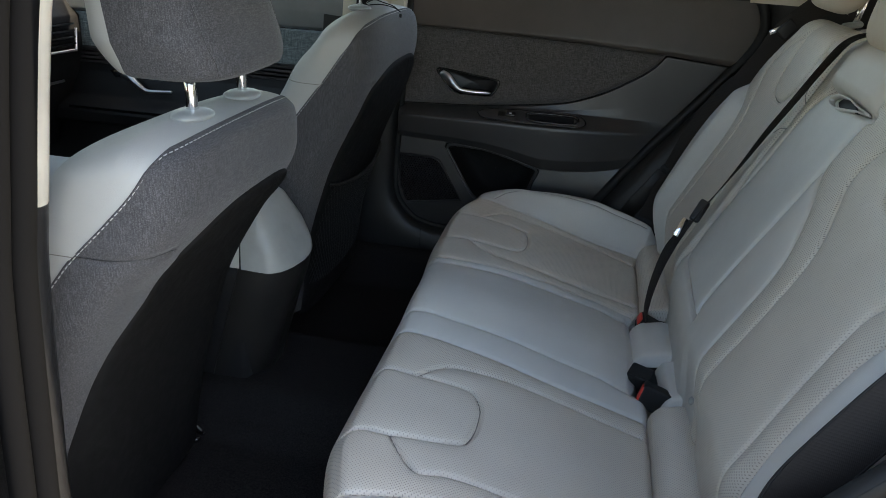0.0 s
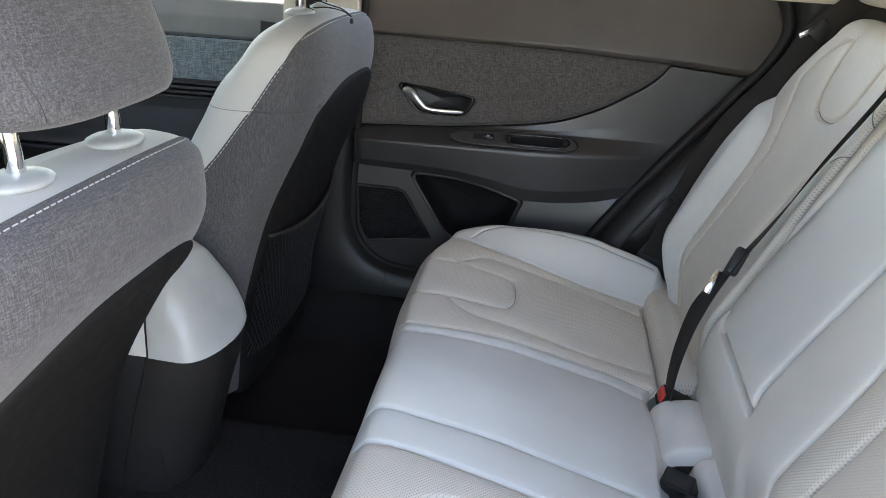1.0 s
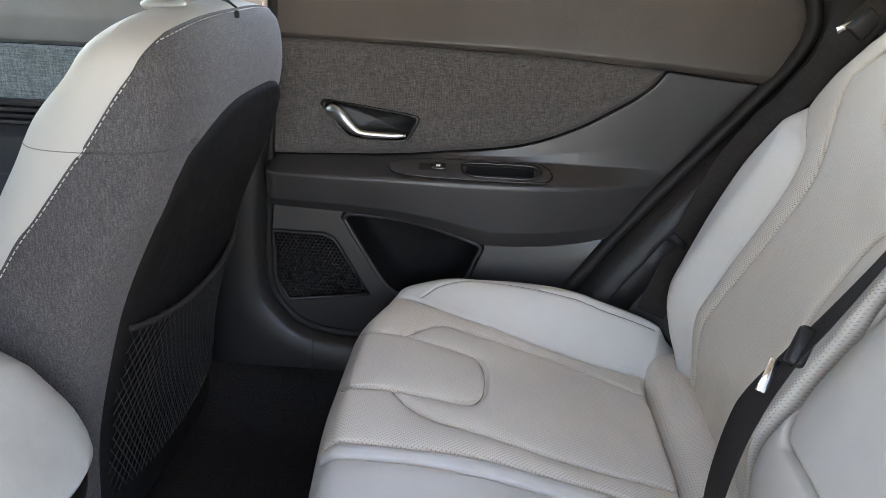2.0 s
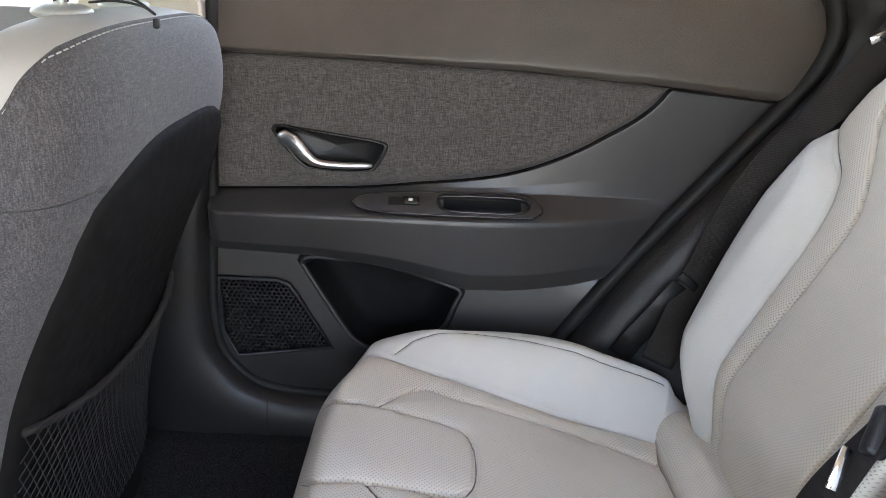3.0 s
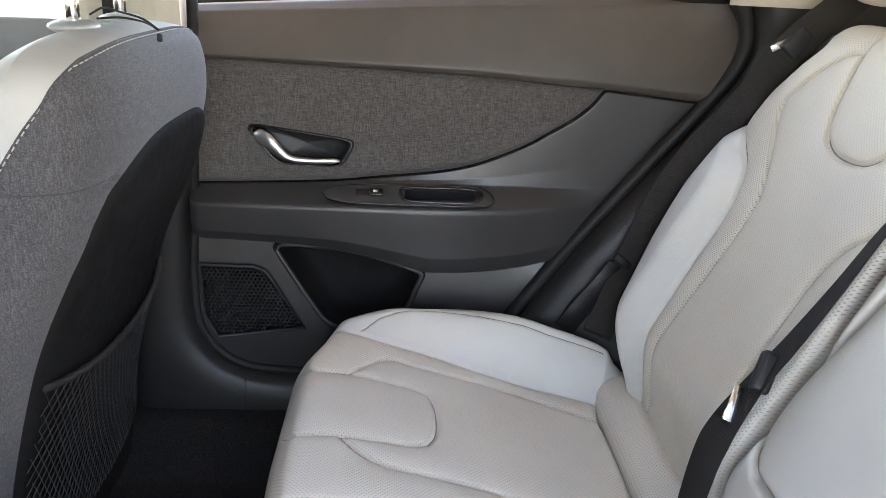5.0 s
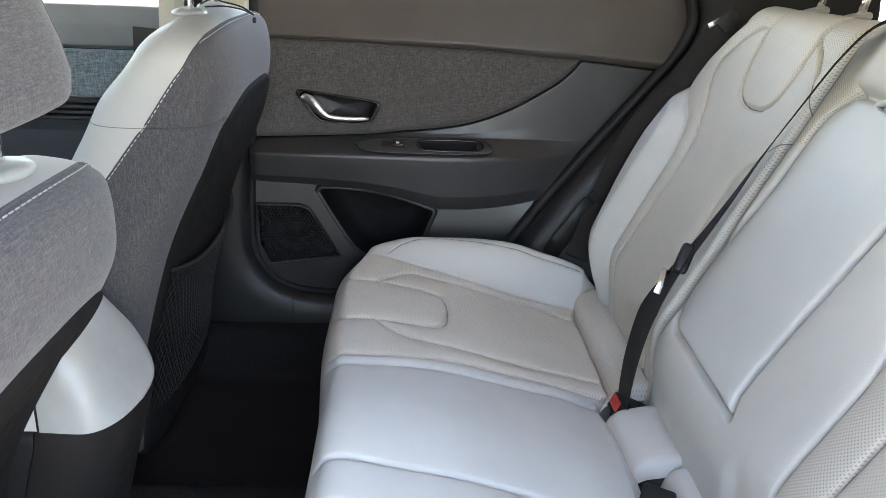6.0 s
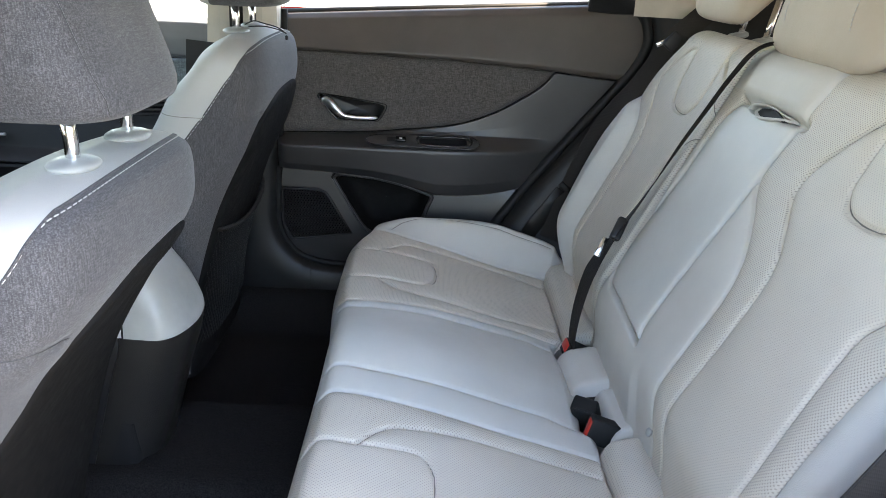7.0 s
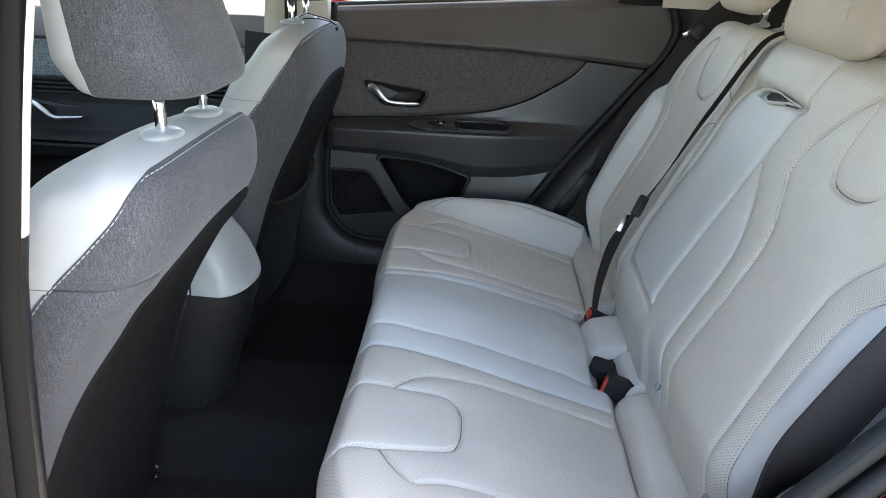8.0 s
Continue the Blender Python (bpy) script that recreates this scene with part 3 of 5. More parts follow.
    part("switch_edge", on_ledge(tube([(a, b, 0.002) for a, b in sw + sw[:1]], 0.0014, 6, False)), M_SATIN, switch)
    part("switch_hole", on_ledge(box(-0.207, 0.026, 0.0026, 0.046, 0.016, 0.0016, 0.0006)), M_RUBBER, switch)
    part("window_switch", on_ledge(box(-0.197, 0.026, 0.0045, 0.024, 0.014, 0.006, 0.002)), M_SATIN, switch)
    part("switch_mark", on_ledge(box(-0.197, 0.026, 0.0076, 0.007, 0.005, 0.0006, 0)), M_WHITE, switch)
    part("pull_cup_rim", on_ledge(tube([(a, b, 0.003) for a, b in cup + cup[:1]], 0.0022, 8, False)), M_SATIN, switch)
    cc = np.mean(np.array(cup), 0)
    rows = [(1.0, 1.0, 0.003), (0.97, 0.93, -0.004), (0.90, 0.80, -0.020), (0.80, 0.66, -0.024), (0.02, 0.02, -0.024)]
    wall = np.array([[(cc[0] + (a - cc[0]) * ka, cc[1] + (b - cc[1]) * kb, z) for a, b in cup + cup[:1]] for ka, kb, z in rows])
    turn_ = np.array(Matrix.Rotation(slope, 3, "X"))
    grid_part("pull_cup", wall @ turn_.T + np.array((0, 0.648, 0.7035)), M_BLACK, switch, "black pull cup")

    # window glass and its lower strip
    def pane(u, v):
        x = -0.50 + 0.79 * u - 0.02 * v
        return x, 0.752 - 0.11 * v ** 1.3, 1.0 + 0.045 * u + 0.33 * v
    w = grid_part("window", patch(pane, 6, 6), M_GLASS, door, "clear side window")
    part("window_strip", tube([(-0.50, 0.748, 1.0), (-0.1, 0.748, 1.028), (0.27, 0.745, 1.055)], 0.007, 8), M_RUBBER, door, "black weather strip along the glass")
    part("corner_cap", to_wall(plate([(0.235, 1.038), (0.36, 1.03), (0.36, 1.06), (0.30, 1.20), (0.255, 1.20)], 0.03, 0.006), 0.735), M_BLACK, door, "black window corner cap")
    # outer skin keeps daylight out of the panel
    part("door_core", box(-0.07, 0.765, 0.66, 0.93, 0.012, 0.60, 0.0), M_RUBBER, door, "black inner door core", False)
    part("door_skin", box(-0.07, 0.80, 0.67, 0.95, 0.02, 0.68, 0.0), M_PAINT, door, "red painted outer skin", False)
    return door


REAR_DOOR = right_door()
# the door through which the camera looks: its twin, mirrored and swung wide open
swing = Matrix.Translation((-0.64, -0.80, 0)) @ Matrix.Rotation(radians(-86), 4, "Z") @ Matrix.Translation((0.50, 0.76, 0)) @ Matrix.Scale(-1, 4, (0, 1, 0))
open_door = copy_thing(REAR_DOOR, swing @ Matrix.Translation(REAR_DOOR.location))
tagged(open_door, "wide open rear car door with red outer skin", "car door")


# rubber seal round the door opening, and the trims beyond it
def edge_path(line, n=10):
    return curve(line, n)


seal = thing("door_seal", "black rubber seal round the rear door opening", "door seal", at=(-0.06, 0.69, 0.37))
part("seal_front", tube([(a, 0.694, b) for a, b in edge_path(EDGE_F)], 0.0085, 10), M_RUBBER, seal)
part("seal_rear", tube([(a, 0.690 - 0.0 * b, b) for a, b in edge_path(EDGE_R)], 0.013, 10), M_RUBBER, seal)


def rim_sweep(name, line, profile, material, label, category, flip=False):
    """Sweeps a profile of (outward, y) along an opening's edge in a side wall."""
    e = edge_path(line)
    d = np.gradient(e, axis=0)
    d /= np.linalg.norm(d, axis=1, keepdims=True)
    n = np.stack([d[:, 1], -d[:, 0]], -1)
    prof = curve(profile, 6)
    rows = []
    for (x, z), (nx, nz) in zip(e, n):
        rows.append([(x - nx * o, y, z - nz * o) for o, y in prof] if flip else [(x + nx * o, y, z + nz * o) for o, y in prof])
    p = np.array(rows)
    ob = grid_part(name, p, material, None, flip=flip)
    return tagged(ob, label, category, "", "structure")


def sill_trim():
    e = edge_path(EDGE_F[1:-2])
    d = np.gradient(e, axis=0)
    d /= np.linalg.norm(d, axis=1, keepdims=True)
    n = np.stack([d[:, 1], -d[:, 0]], -1)
    prof = curve([(0.0, 0.705), (0.004, 0.682), (0.014, 0.667), (0.03, 0.660), (0.055, 0.656), (0.09, 0.655), (0.13, 0.656), (0.22, 0.662)], 6)
    rows = []
    for (x, z), (nx, nz) in zip(e, n):
        row = []
        for o, y in prof:
            qx, qz = x + nx * o, z + nz * o
            row.append((qx, y, max(qz, 0.26)))
        rows.append(row)
    p = np.array(rows)
    ob = grid_part("sill_trim", p, M_BLACK, None, flip=True)
    tagged(ob, "dark moulded pillar foot and sill trim under the door", "sill trim", "", "structure")
    part("trim_joint", tube([(-0.42, 0.6545, 0.30), (-0.42, 0.656, 0.345), (-0.42, 0.664, 0.375)], 0.0012, 6), M_RUBBER, ob)


sill_trim()
bm_setting("pillar_base_right", box(-0.60, 0.735, 0.555, 0.17, 0.12, 0.57, 0.03), M_TRIM, "dark lower trim of the right door pillar", "pillar trim")
bm_setting("sill_right", box(-0.80, 0.73, 0.29, 2.6, 0.10, 0.14, 0.01), M_TRIM, "dark plastic sill along the right side", "sill trim")


def quarter_trim(side):
    """Dark trim between the door opening and the backrest."""
    e = edge_path(EDGE_R)
    d = np.gradient(e, axis=0)
    d /= np.linalg.norm(d, axis=1, keepdims=True)
    n = np.stack([d[:, 1], -d[:, 0]], -1)
    prof = curve([(-0.012, 0.71), (0.006, 0.690), (0.016, 0.668), (0.034, 0.652), (0.075, 0.640), (0.13, 0.622), (0.20, 0.600), (0.30, 0.57)], 6)
    more = 0.0 if side > 0 else 0.035
    p = np.array([[(x + nx * (o + more), side * y, z + nz * (o + more)) for o, y in prof] for (x, z), (nx, nz) in zip(e, n)])
    ob = grid_part("quarter_trim_right" if side > 0 else "quarter_trim_left", p, M_QUARTER, None, flip=side > 0)
    return tagged(ob, "dark moulded trim between the door opening and the backrest", "quarter trim", "", "structure")


quarter_trim(1)
quarter_trim(-1)

# ---- rear bench ----
S0 = curve([(-0.285, 0.118), (-0.25, 0.112), (-0.14, 0.122), (0.17, 0.134)])
S1N = curve([(-0.285, 0.168), (-0.25, 0.163), (-0.2, 0.167), (-0.13, 0.176), (-0.01, 0.184), (0.17, 0.188)])
S2N = curve([(-0.208, 0.287), (-0.175, 0.247), (-0.13, 0.232), (0.0, 0.225), (0.17, 0.235)])
TONGUE = curve([(-0.290, 0.305), (-0.26, 0.284), (-0.21, 0.288), (-0.13, 0.286), (-0.105, 0.308), (-0.098, 0.35), (-0.104, 0.40), (-0.125, 0.42), (-0.21, 0.44), (-0.25, 0.442), (-0.290, 0.458)])
S2F = curve([(-0.21, 0.44), (-0.165, 0.495), (-0.11, 0.485), (0.04, 0.478), (0.17, 0.458)])
S1F = curve([(-0.27, 0.572), (-0.24, 0.565), (-0.14, 0.538), (-0.03, 0.518), (0.17, 0.51)])


def rear_cushion():
    bench = thing("rear_bench_cushion", "pale grey leather rear bench cushion with perforated inserts", "seat cushion", at=(-0.06, 0, 0.26))
    prof = curve([(-0.235, 0.27), (-0.268, 0.33), (-0.288, 0.42), (-0.288, 0.475), (-0.270, 0.506), (-0.235, 0.517), (-0.10, 0.497), (0.03, 0.461), (0.140, 0.431), (0.153, 0.424), (0.160, 0.40), (0.162, 0.35)], 24)
    s = np.concatenate([[0], np.cumsum(np.linalg.norm(np.diff(prof, axis=0), axis=1))])
    s0 = np.interp(-0.10, prof[100:, 0], s[100:])
    ns, ny = 250, 561
    ss = np.linspace(0, s[-1], ns)
    px, pz = np.interp(ss, s, prof[:, 0]), np.interp(ss, s, prof[:, 1])
    tx, tz = np.gradient(px, ss), np.gradient(pz, ss)
    q = (ss - s0 - 0.10)[:, None] + np.zeros((1, ny))
    v = np.linspace(-1.25, 1.25, ny)[None, :] + np.zeros((ns, 1))
    rim = curve([(-0.40, 0.585), (-0.30, 0.612), (-0.25, 0.628), (-0.19, 0.642), (-0.12, 0.650), (-0.04, 0.648), (0.056, 0.630), (0.137, 0.602), (0.17, 0.588)], 10)
    half = at(rim[:, 0], rim[:, 1], q)
    a = np.clip(np.abs(v), 0, 1) * half
    skirt = np.clip(np.abs(v) - 1, 0, 1) / 0.25
    top = smooth01((q + 0.31) / 0.05)
    # panels puffed between seams
    d = np.full(q.shape, 9.0)
    for line in (S1N, S2N, TONGUE, S2F, S1F):
        d = np.minimum(d, far_from(q, a, line))
    d = np.minimum(d, far_from(q, np.abs(np.sign(v) * a - 0.020), S0))
    edge = curve([(-0.225, 0.572), (-0.204, 0.594), (-0.187, 0.601), (-0.156, 0.609), (-0.118, 0.611), (-0.077, 0.603), (-0.003, 0.588), (0.084, 0.576), (0.149, 0.568)])
    d2 = far_from(q, a, edge)
    h = top * (0.0045 * (1 - np.exp(-d / 0.012)) - 0.0055 * np.exp(-(d / 0.0026) ** 2) - 0.003 * np.exp(-(d2 / 0.0024) ** 2))
    sf = np.interp(q, S1F[:, 0], S1F[:, 1])
    h += (0.036 + 0.038 * smooth01((q + 0.14) / 0.20)) * smooth01((a - sf) / 0.08) * smooth01((q + 0.42) / 0.36) * smooth01((0.225 - q) / 0.03)
    h += 0.012 * np.exp(-(a / 0.11) ** 2) * top
    # gentle wear: soft creases
    h += 0.0006 * np.sin(q * 31 + 3 * np.sin(a * 9)) * np.sin(a * 23 + 1.3) * top
    t = np.clip((a - (half - 0.045)) / 0.045, 0, 1)
    h -= 0.045 * (1 - np.sqrt(np.clip(1 - t * t, 0, 1)))
    corner = (0.034 * smooth01((a - 0.45) / 0.15) - 0.018 * smooth01(v * half / 0.28)) * smooth01((-0.10 - q) / 0.14)
    rear = smooth01((q - 0.07) / 0.09)
    corner = corner + 0.026 * smooth01((a - 0.48) / 0.06) * rear - 0.024 * smooth01((0.17 - np.abs(np.sign(v) * a - 0.03)) / 0.03) * rear
    p = np.stack([px[:, None] - tz[:, None] * h + corner, np.sign(v) * a, pz[:, None] + tx[:, None] * h - 0.13 * skirt], -1)
    c, cq, ca = mid(p), mid(q[..., None])[..., 0], mid(a[..., None])[..., 0]
    left = c[..., 1] < 0
    f0, f1, f3 = (np.interp(cq, line[:, 0], line[:, 1]) for line in (S0, S1N, S1F))
    tong = within(cq, ca, np.vstack([TONGUE, [(-0.36, 0.46), (-0.36, 0.30)]]))
    mid_ = ca < f1
    bol = ca > f3
    f2 = np.interp(cq, S2N[:, 0], S2N[:, 1], left=9.0)
    f4 = np.interp(cq, S2F[:, 0], S2F[:, 1], left=0.5)
    ins = ~mid_ & ~bol & ~tong
    band = ins & (cq > -0.20) & ((ca < f2) | (ca > f4))
    ins = ins & ~band
    grid_part("centre_panel", p, M_LEATHER, bench, "smooth pale leather middle seat", keep=mid_)
    for sd in (left, ~left):
        grid_part("insert", p, M_PERF, bench, "perforated pale leather insert", keep=ins & sd)
        grid_part("perforated_band", p, M_BAND, bench, "band of larger punched holes", keep=band & sd)
        grid_part("tongue", p, M_PERF, bench, "perforated rounded front panel", keep=tong & sd)
        grid_part("bolster", p, M_LEATHER, bench, "smooth raised side bolster", keep=bol & sd)
    # sewn seams, sunk in their grooves; the dark tone includes the groove's shade
    for side in (-1, 1):
        for line, mid_y in ((S0, 0.020), (S1N, 0), (S2N, 0), (TONGUE, 0), (S2F, 0), (S1F, 0), (edge, 0)):
            g = dense(line[line[:, 0] < 0.158])
            yy = mid_y + side * g[:, 1]
            vv = np.clip(yy / np.interp(g[:, 0], rim[:, 0], rim[:, 1]), -1, 1)
            part("seam", tube(on_grid(p, (g[:, 0] + s0 + 0.10) / s[-1] * (ns - 1), (vv + 1.25) / 2.5 * (ny - 1)), 0.0010, 5), M_SEAM, bench, "sewn seam")
    return bench


rear_cushion()

# backrest: its plane starts at the bench and leans back
BO, BT = (0.163, 0.470), radians(25.5)


def on_back(y, w, h):
    """A place on the backrest: across, up the slope, and out of it towards the front."""
    return (BO[0] + w * math.sin(BT) - h * math.cos(BT), y, BO[1] + w * math.cos(BT) + h * math.sin(BT))


# seam lines in distance from the backrest's middle, which lies a little left of the car's
B_MID = -0.022
B_OUT = curve([(0.64, 0.46), (0.608, 0.445), (0.565, 0.415), (0.527, 0.39), (0.505, 0.35), (0.497, 0.30), (0.495, 0.20), (0.493, 0.09), (0.485, -0.05)])
B_INN = curve([(0.40, 0.66), (0.42, 0.612), (0.438, 0.582), (0.47, 0.572), (0.507, 0.545), (0.535, 0.507), (0.535, 0.482), (0.513, 0.45), (0.484, 0.416), (0.460, 0.383), (0.446, 0.346), (0.447, 0.25), (0.455, 0.14), (0.458, -0.05)])
B_BAND_I = curve([(0.12, 0.66), (0.105, 0.56), (0.094, 0.50), (0.088, 0.46), (0.088, 0.435), (0.104, 0.41), (0.137, 0.382), (0.165, 0.352), (0.186, 0.32), (0.196, 0.276), (0.194, 0.20), (0.193, 0.12), (0.20, 0.05), (0.20, -0.05)])
B_BAND_O = curve([(0.30, 0.60), (0.272, 0.576), (0.24, 0.55), (0.215, 0.52), (0.192, 0.485), (0.183, 0.455), (0.19, 0.43), (0.217, 0.40), (0.243, 0.367), (0.256, 0.325), (0.255, 0.25), (0.25, 0.14), (0.25, 0.05), (0.25, -0.05)])
B_TONGUE = curve([(0.425, 0.625), (0.438, 0.58), (0.432, 0.54), (0.42, 0.50), (0.40, 0.47), (0.37, 0.455), (0.33, 0.452), (0.30, 0.458), (0.281, 0.478), (0.276, 0.51), (0.275, 0.55), (0.272, 0.61)])
ARM = np.vstack([curve([(0.090, 0.520), (0.120, 0.48), (0.126, 0.44), (0.128, 0.37), (0.140, 0.30), (0.152, 0.23), (0.150, 0.18), (0.136, 0.142)]), curve([(0.12, 0.131), (-0.088, 0.123)], 4), curve([(-0.076, 0.15), (-0.082, 0.24), (-0.092, 0.33), (-0.106, 0.44), (-0.113, 0.520)])])
SPLIT = 0.160


# half width of the backrest, level by level
HALF_W = [-0.07, 0.03, 0.09, 0.23, 0.33, 0.44, 0.50, 0.55, 0.59, 0.615, 0.64]
HALF = [0.52, 0.535, 0.565, 0.600, 0.615, 0.612, 0.595, 0.565, 0.53, 0.49, 0.45]


def rear_backrest():
    big = thing("folding_bench_back_unit", "wide part of the pale leather rear backrest with folded armrest", "backrest", at=(0.2, -0.2, 0.45))
    small = thing("folding_bench_back_unit", "narrow part of the pale leather rear backrest, perforated", "backrest", at=(0.2, 0.4, 0.45))
    ny, nw = 571, 320
    vv = np.linspace(-1.12, 1.12, ny)[:, None] + np.zeros((1, nw))
    ww = np.linspace(-0.07, 0.80, nw)[None, :] + np.zeros((ny, 1))
    topw = 0.578
    w = np.minimum(ww, topw)
    over = np.clip(ww - topw, 0, 1)
    half = at(HALF_W, HALF, w)
    half = half - 0.034 * (vv < 0) * smooth01((0.55 - w) / 0.15)
    a = np.clip(np.abs(vv), 0, 1) * half
    y = np.sign(vv) * a
    b = np.abs(y - B_MID)
    d = np.full(w.shape, 9.0)
    for line in (B_OUT, B_INN, B_BAND_O, B_TONGUE):
        d = np.minimum(d, far_from(b, w, line))
    d = np.minimum(d, np.where(y < 0, far_from(b, w, B_BAND_I), 9.0))
    arm = far_from(y, w, ARM)
    d = np.where((y > -0.10) & (y < SPLIT + 0.03), np.minimum(arm, 9.0), np.minimum(d, arm))
    pad = far_from(y, w, np.array([(-0.135, 0.522), (0.088, 0.522)]))
    h = 0.005 * (1 - np.exp(-d / 0.013)) - 0.0050 * np.exp(-(d / 0.0028) ** 2)
    h -= 0.008 * np.exp(-(arm / 0.004) ** 2) * (w < 0.53)
    h -= 0.012 * np.exp(-(pad / 0.006) ** 2)
    inpad = smooth01((w - 0.518) / 0.03) * smooth01((0.14 - np.abs(y + 0.01)) / 0.05)
    h += 0.011 * inpad
    h += 0.010 * smooth01((0.13 - w) / 0.08) * smooth01((0.17 - np.abs(y - 0.02)) / 0.03)
    fo = np.interp(w, B_OUT[::-1, 1], B_OUT[::-1, 0])
    h += np.where(vv < 0, 0.016, 0.030) * smooth01((b - fo + 0.005) / 0.06) * smooth01((0.60 - w) / 0.34) * smooth01((w + 0.05) / 0.10)
    h -= 0.030 * np.exp(-((y - SPLIT) / 0.007) ** 2)
    h += 0.0006 * np.sin(w * 27 + 2 * np.sin(y * 8)) * np.sin(y * 21 + 0.7)
    # rounded lower edge, sides and top
    h -= 0.066 * smooth01((0.13 - w) / 0.15)
    h -= 0.05 * smooth01((0.0 - w) / 0.07) ** 2
    t = np.clip((a - (half - 0.05)) / 0.05, 0, 1)
    h -= 0.055 * (1 - np.sqrt(np.clip(1 - t * t, 0, 1)))
    h -= np.clip(np.abs(vv) - 1, 0, 1) / 0.12 * 0.08
    ang = np.clip(over / 0.07, 0, math.pi / 2)
    lift = 0.05 * np.sin(ang)
    h -= 0.05 * (1 - np.cos(ang)) + np.clip(over - 0.11, 0, 1) * 1.0
    wl = w + lift - 0.02 * smooth01((np.abs(y) - 0.0) / 0.2) * 0
    x, yy, z = on_back(y, wl, h)
    p = np.stack([x, yy, z], -1)
    c = mid(p)
    cy, cw = mid(y[..., None])[..., 0], mid(ww[..., None])[..., 0]
    ca = np.abs(cy - B_MID)
    bi, bo, fi, fo = (np.interp(cw, line[::-1, 1], line[::-1, 0]) for line in (B_BAND_I, B_BAND_O, B_INN, B_OUT))
    in_arm = within(cy, cw, ARM)
    tong = within(ca, cw, np.vstack([B_TONGUE, [(0.272, 0.64), (0.425, 0.64)]]))
    bol = (ca > fo) & (cw < 0.47)
    smooth_mid = (cy > B_MID - bi) & (cy < SPLIT)
    strip = (cy > 0.085) & (cy < SPLIT) & (cw > 0.444 - 0.4 * (cy - 0.118)) & (cw < 0.535) & ~in_arm
    band = (ca >= bi) & (ca < bo)
    for ob, sd in ((big, cy < SPLIT), (small, cy >= SPLIT)):
        wide = sd & ~bol & ~tong & ~smooth_mid & (((ca > bi) & (ca < bo)) | (ca > fi)) & (cw < 0.60)
        perf = sd & ~bol & ~tong & ~smooth_mid & ~wide
        grid_part("perforated_band", p, M_BAND_BACK, ob, "band of larger punched holes", keep=wide)
        if ob is big:
            grid_part("armrest", p, M_LEATHER, big, "folded centre armrest in smooth leather", keep=sd & in_arm)
            grid_part("centre_pad", p, M_ROLL, big, "smooth middle section around the armrest", keep=sd & smooth_mid & ~in_arm & ~strip)
            grid_part("edge_strip", p, M_BAND_BACK, big, "perforated strip beside the armrest", keep=sd & strip)
        grid_part("insert", p, M_PERF_BACK, ob, "perforated pale leather insert", keep=perf)
        grid_part("shoulder_panel", p, M_PERF_BACK, ob, "tongue-shaped perforated shoulder panel", keep=sd & tong)
        grid_part("bolster", p, M_LEATHER, ob, "smooth raised side bolster", keep=sd & bol)
    # sewn seams, sunk in their grooves, thread and crease shade in one colour
    def sew(ob, yw):
        yy, w_ = yw[:, 0], yw[:, 1]
        hh = at(HALF_W, HALF, w_) - 0.034 * (yy < 0) * smooth01((0.55 - w_) / 0.15)
        ok = np.abs(yy) < hh - 0.004
        if ok.sum() > 3:
            part("seam", tube(on_grid(p, (np.clip(yy / hh, -1, 1) + 1.12)[ok] / 2.24 * (ny - 1), (w_ + 0.07)[ok] / 0.87 * (nw - 1)), 0.0010, 5), M_SEAM, ob, "sewn seam")
    for side, ob in ((-1, big), (1, small)):
        for line in (B_OUT, B_INN, B_BAND_O, B_TONGUE) + ((B_BAND_I,) if side < 0 else ()):
            g = dense(line[(line[:, 1] < 0.565) & (line[:, 1] > 0.0)])
            sew(ob, np.stack([B_MID + side * g[:, 0], g[:, 1]], -1))
    sew(big, dense(ARM))
    return big, small


BACK_BIG, BACK_SMALL = rear_backrest()


# roll between the cushion and the backrest, cut out for the buckles
def rear_roll():
    roll = thing("seat_roll", "pale leather roll between cushion and backrest", "seat roll", at=(0.17, 0, 0.40))

    def piece(y0, y1, material, front=0.0):
        def f(u, v):
            yy = y0 + (y1 - y0) * u
            ends = np.minimum(u, 1 - u) * (y1 - y0)
            r = np.clip(ends / 0.02, 0, 1)
            k = np.sqrt(np.clip(1 - (1 - r) ** 2, 0, 1))
            x0 = front or 0.160 - 0.026 * smooth01((0.17 - np.abs(yy - 0.03)) / 0.03)
            x = x0 + at([0, 0.1, 0.3, 0.6, 1], [0, 0.004, 0.14, 0.5, 1], v) * (0.255 - x0)
            z = at([0, 0.1, 0.2, 0.35, 0.6, 0.8, 1], [0.36, 0.420, 0.438, 0.452, 0.460, 0.458, 0.44], v)
            return x, yy, 0.36 + (z - 0.36) * (0.75 + 0.25 * k)
        n = max(6, int((y1 - y0) / 0.006))
        grid_part("roll_piece", patch(f, n, 26), material, roll, flip=True)
    piece(0.175, 0.560, M_PERF)
    piece(-0.012, 0.137, M_ROLL)
    piece(-0.545, -0.156, M_PERF)
    piece(-0.150, -0.006, M_ROLL, 0.178)
    # pale lining of the buckle well
    bm = box(0.160, -0.084, 0.372, 0.06, 0.17, 0.012, 0.004)
    part("buckle_well", bm, M_ROLL, roll, "soft lining of the buckle well")
    return roll


rear_roll()

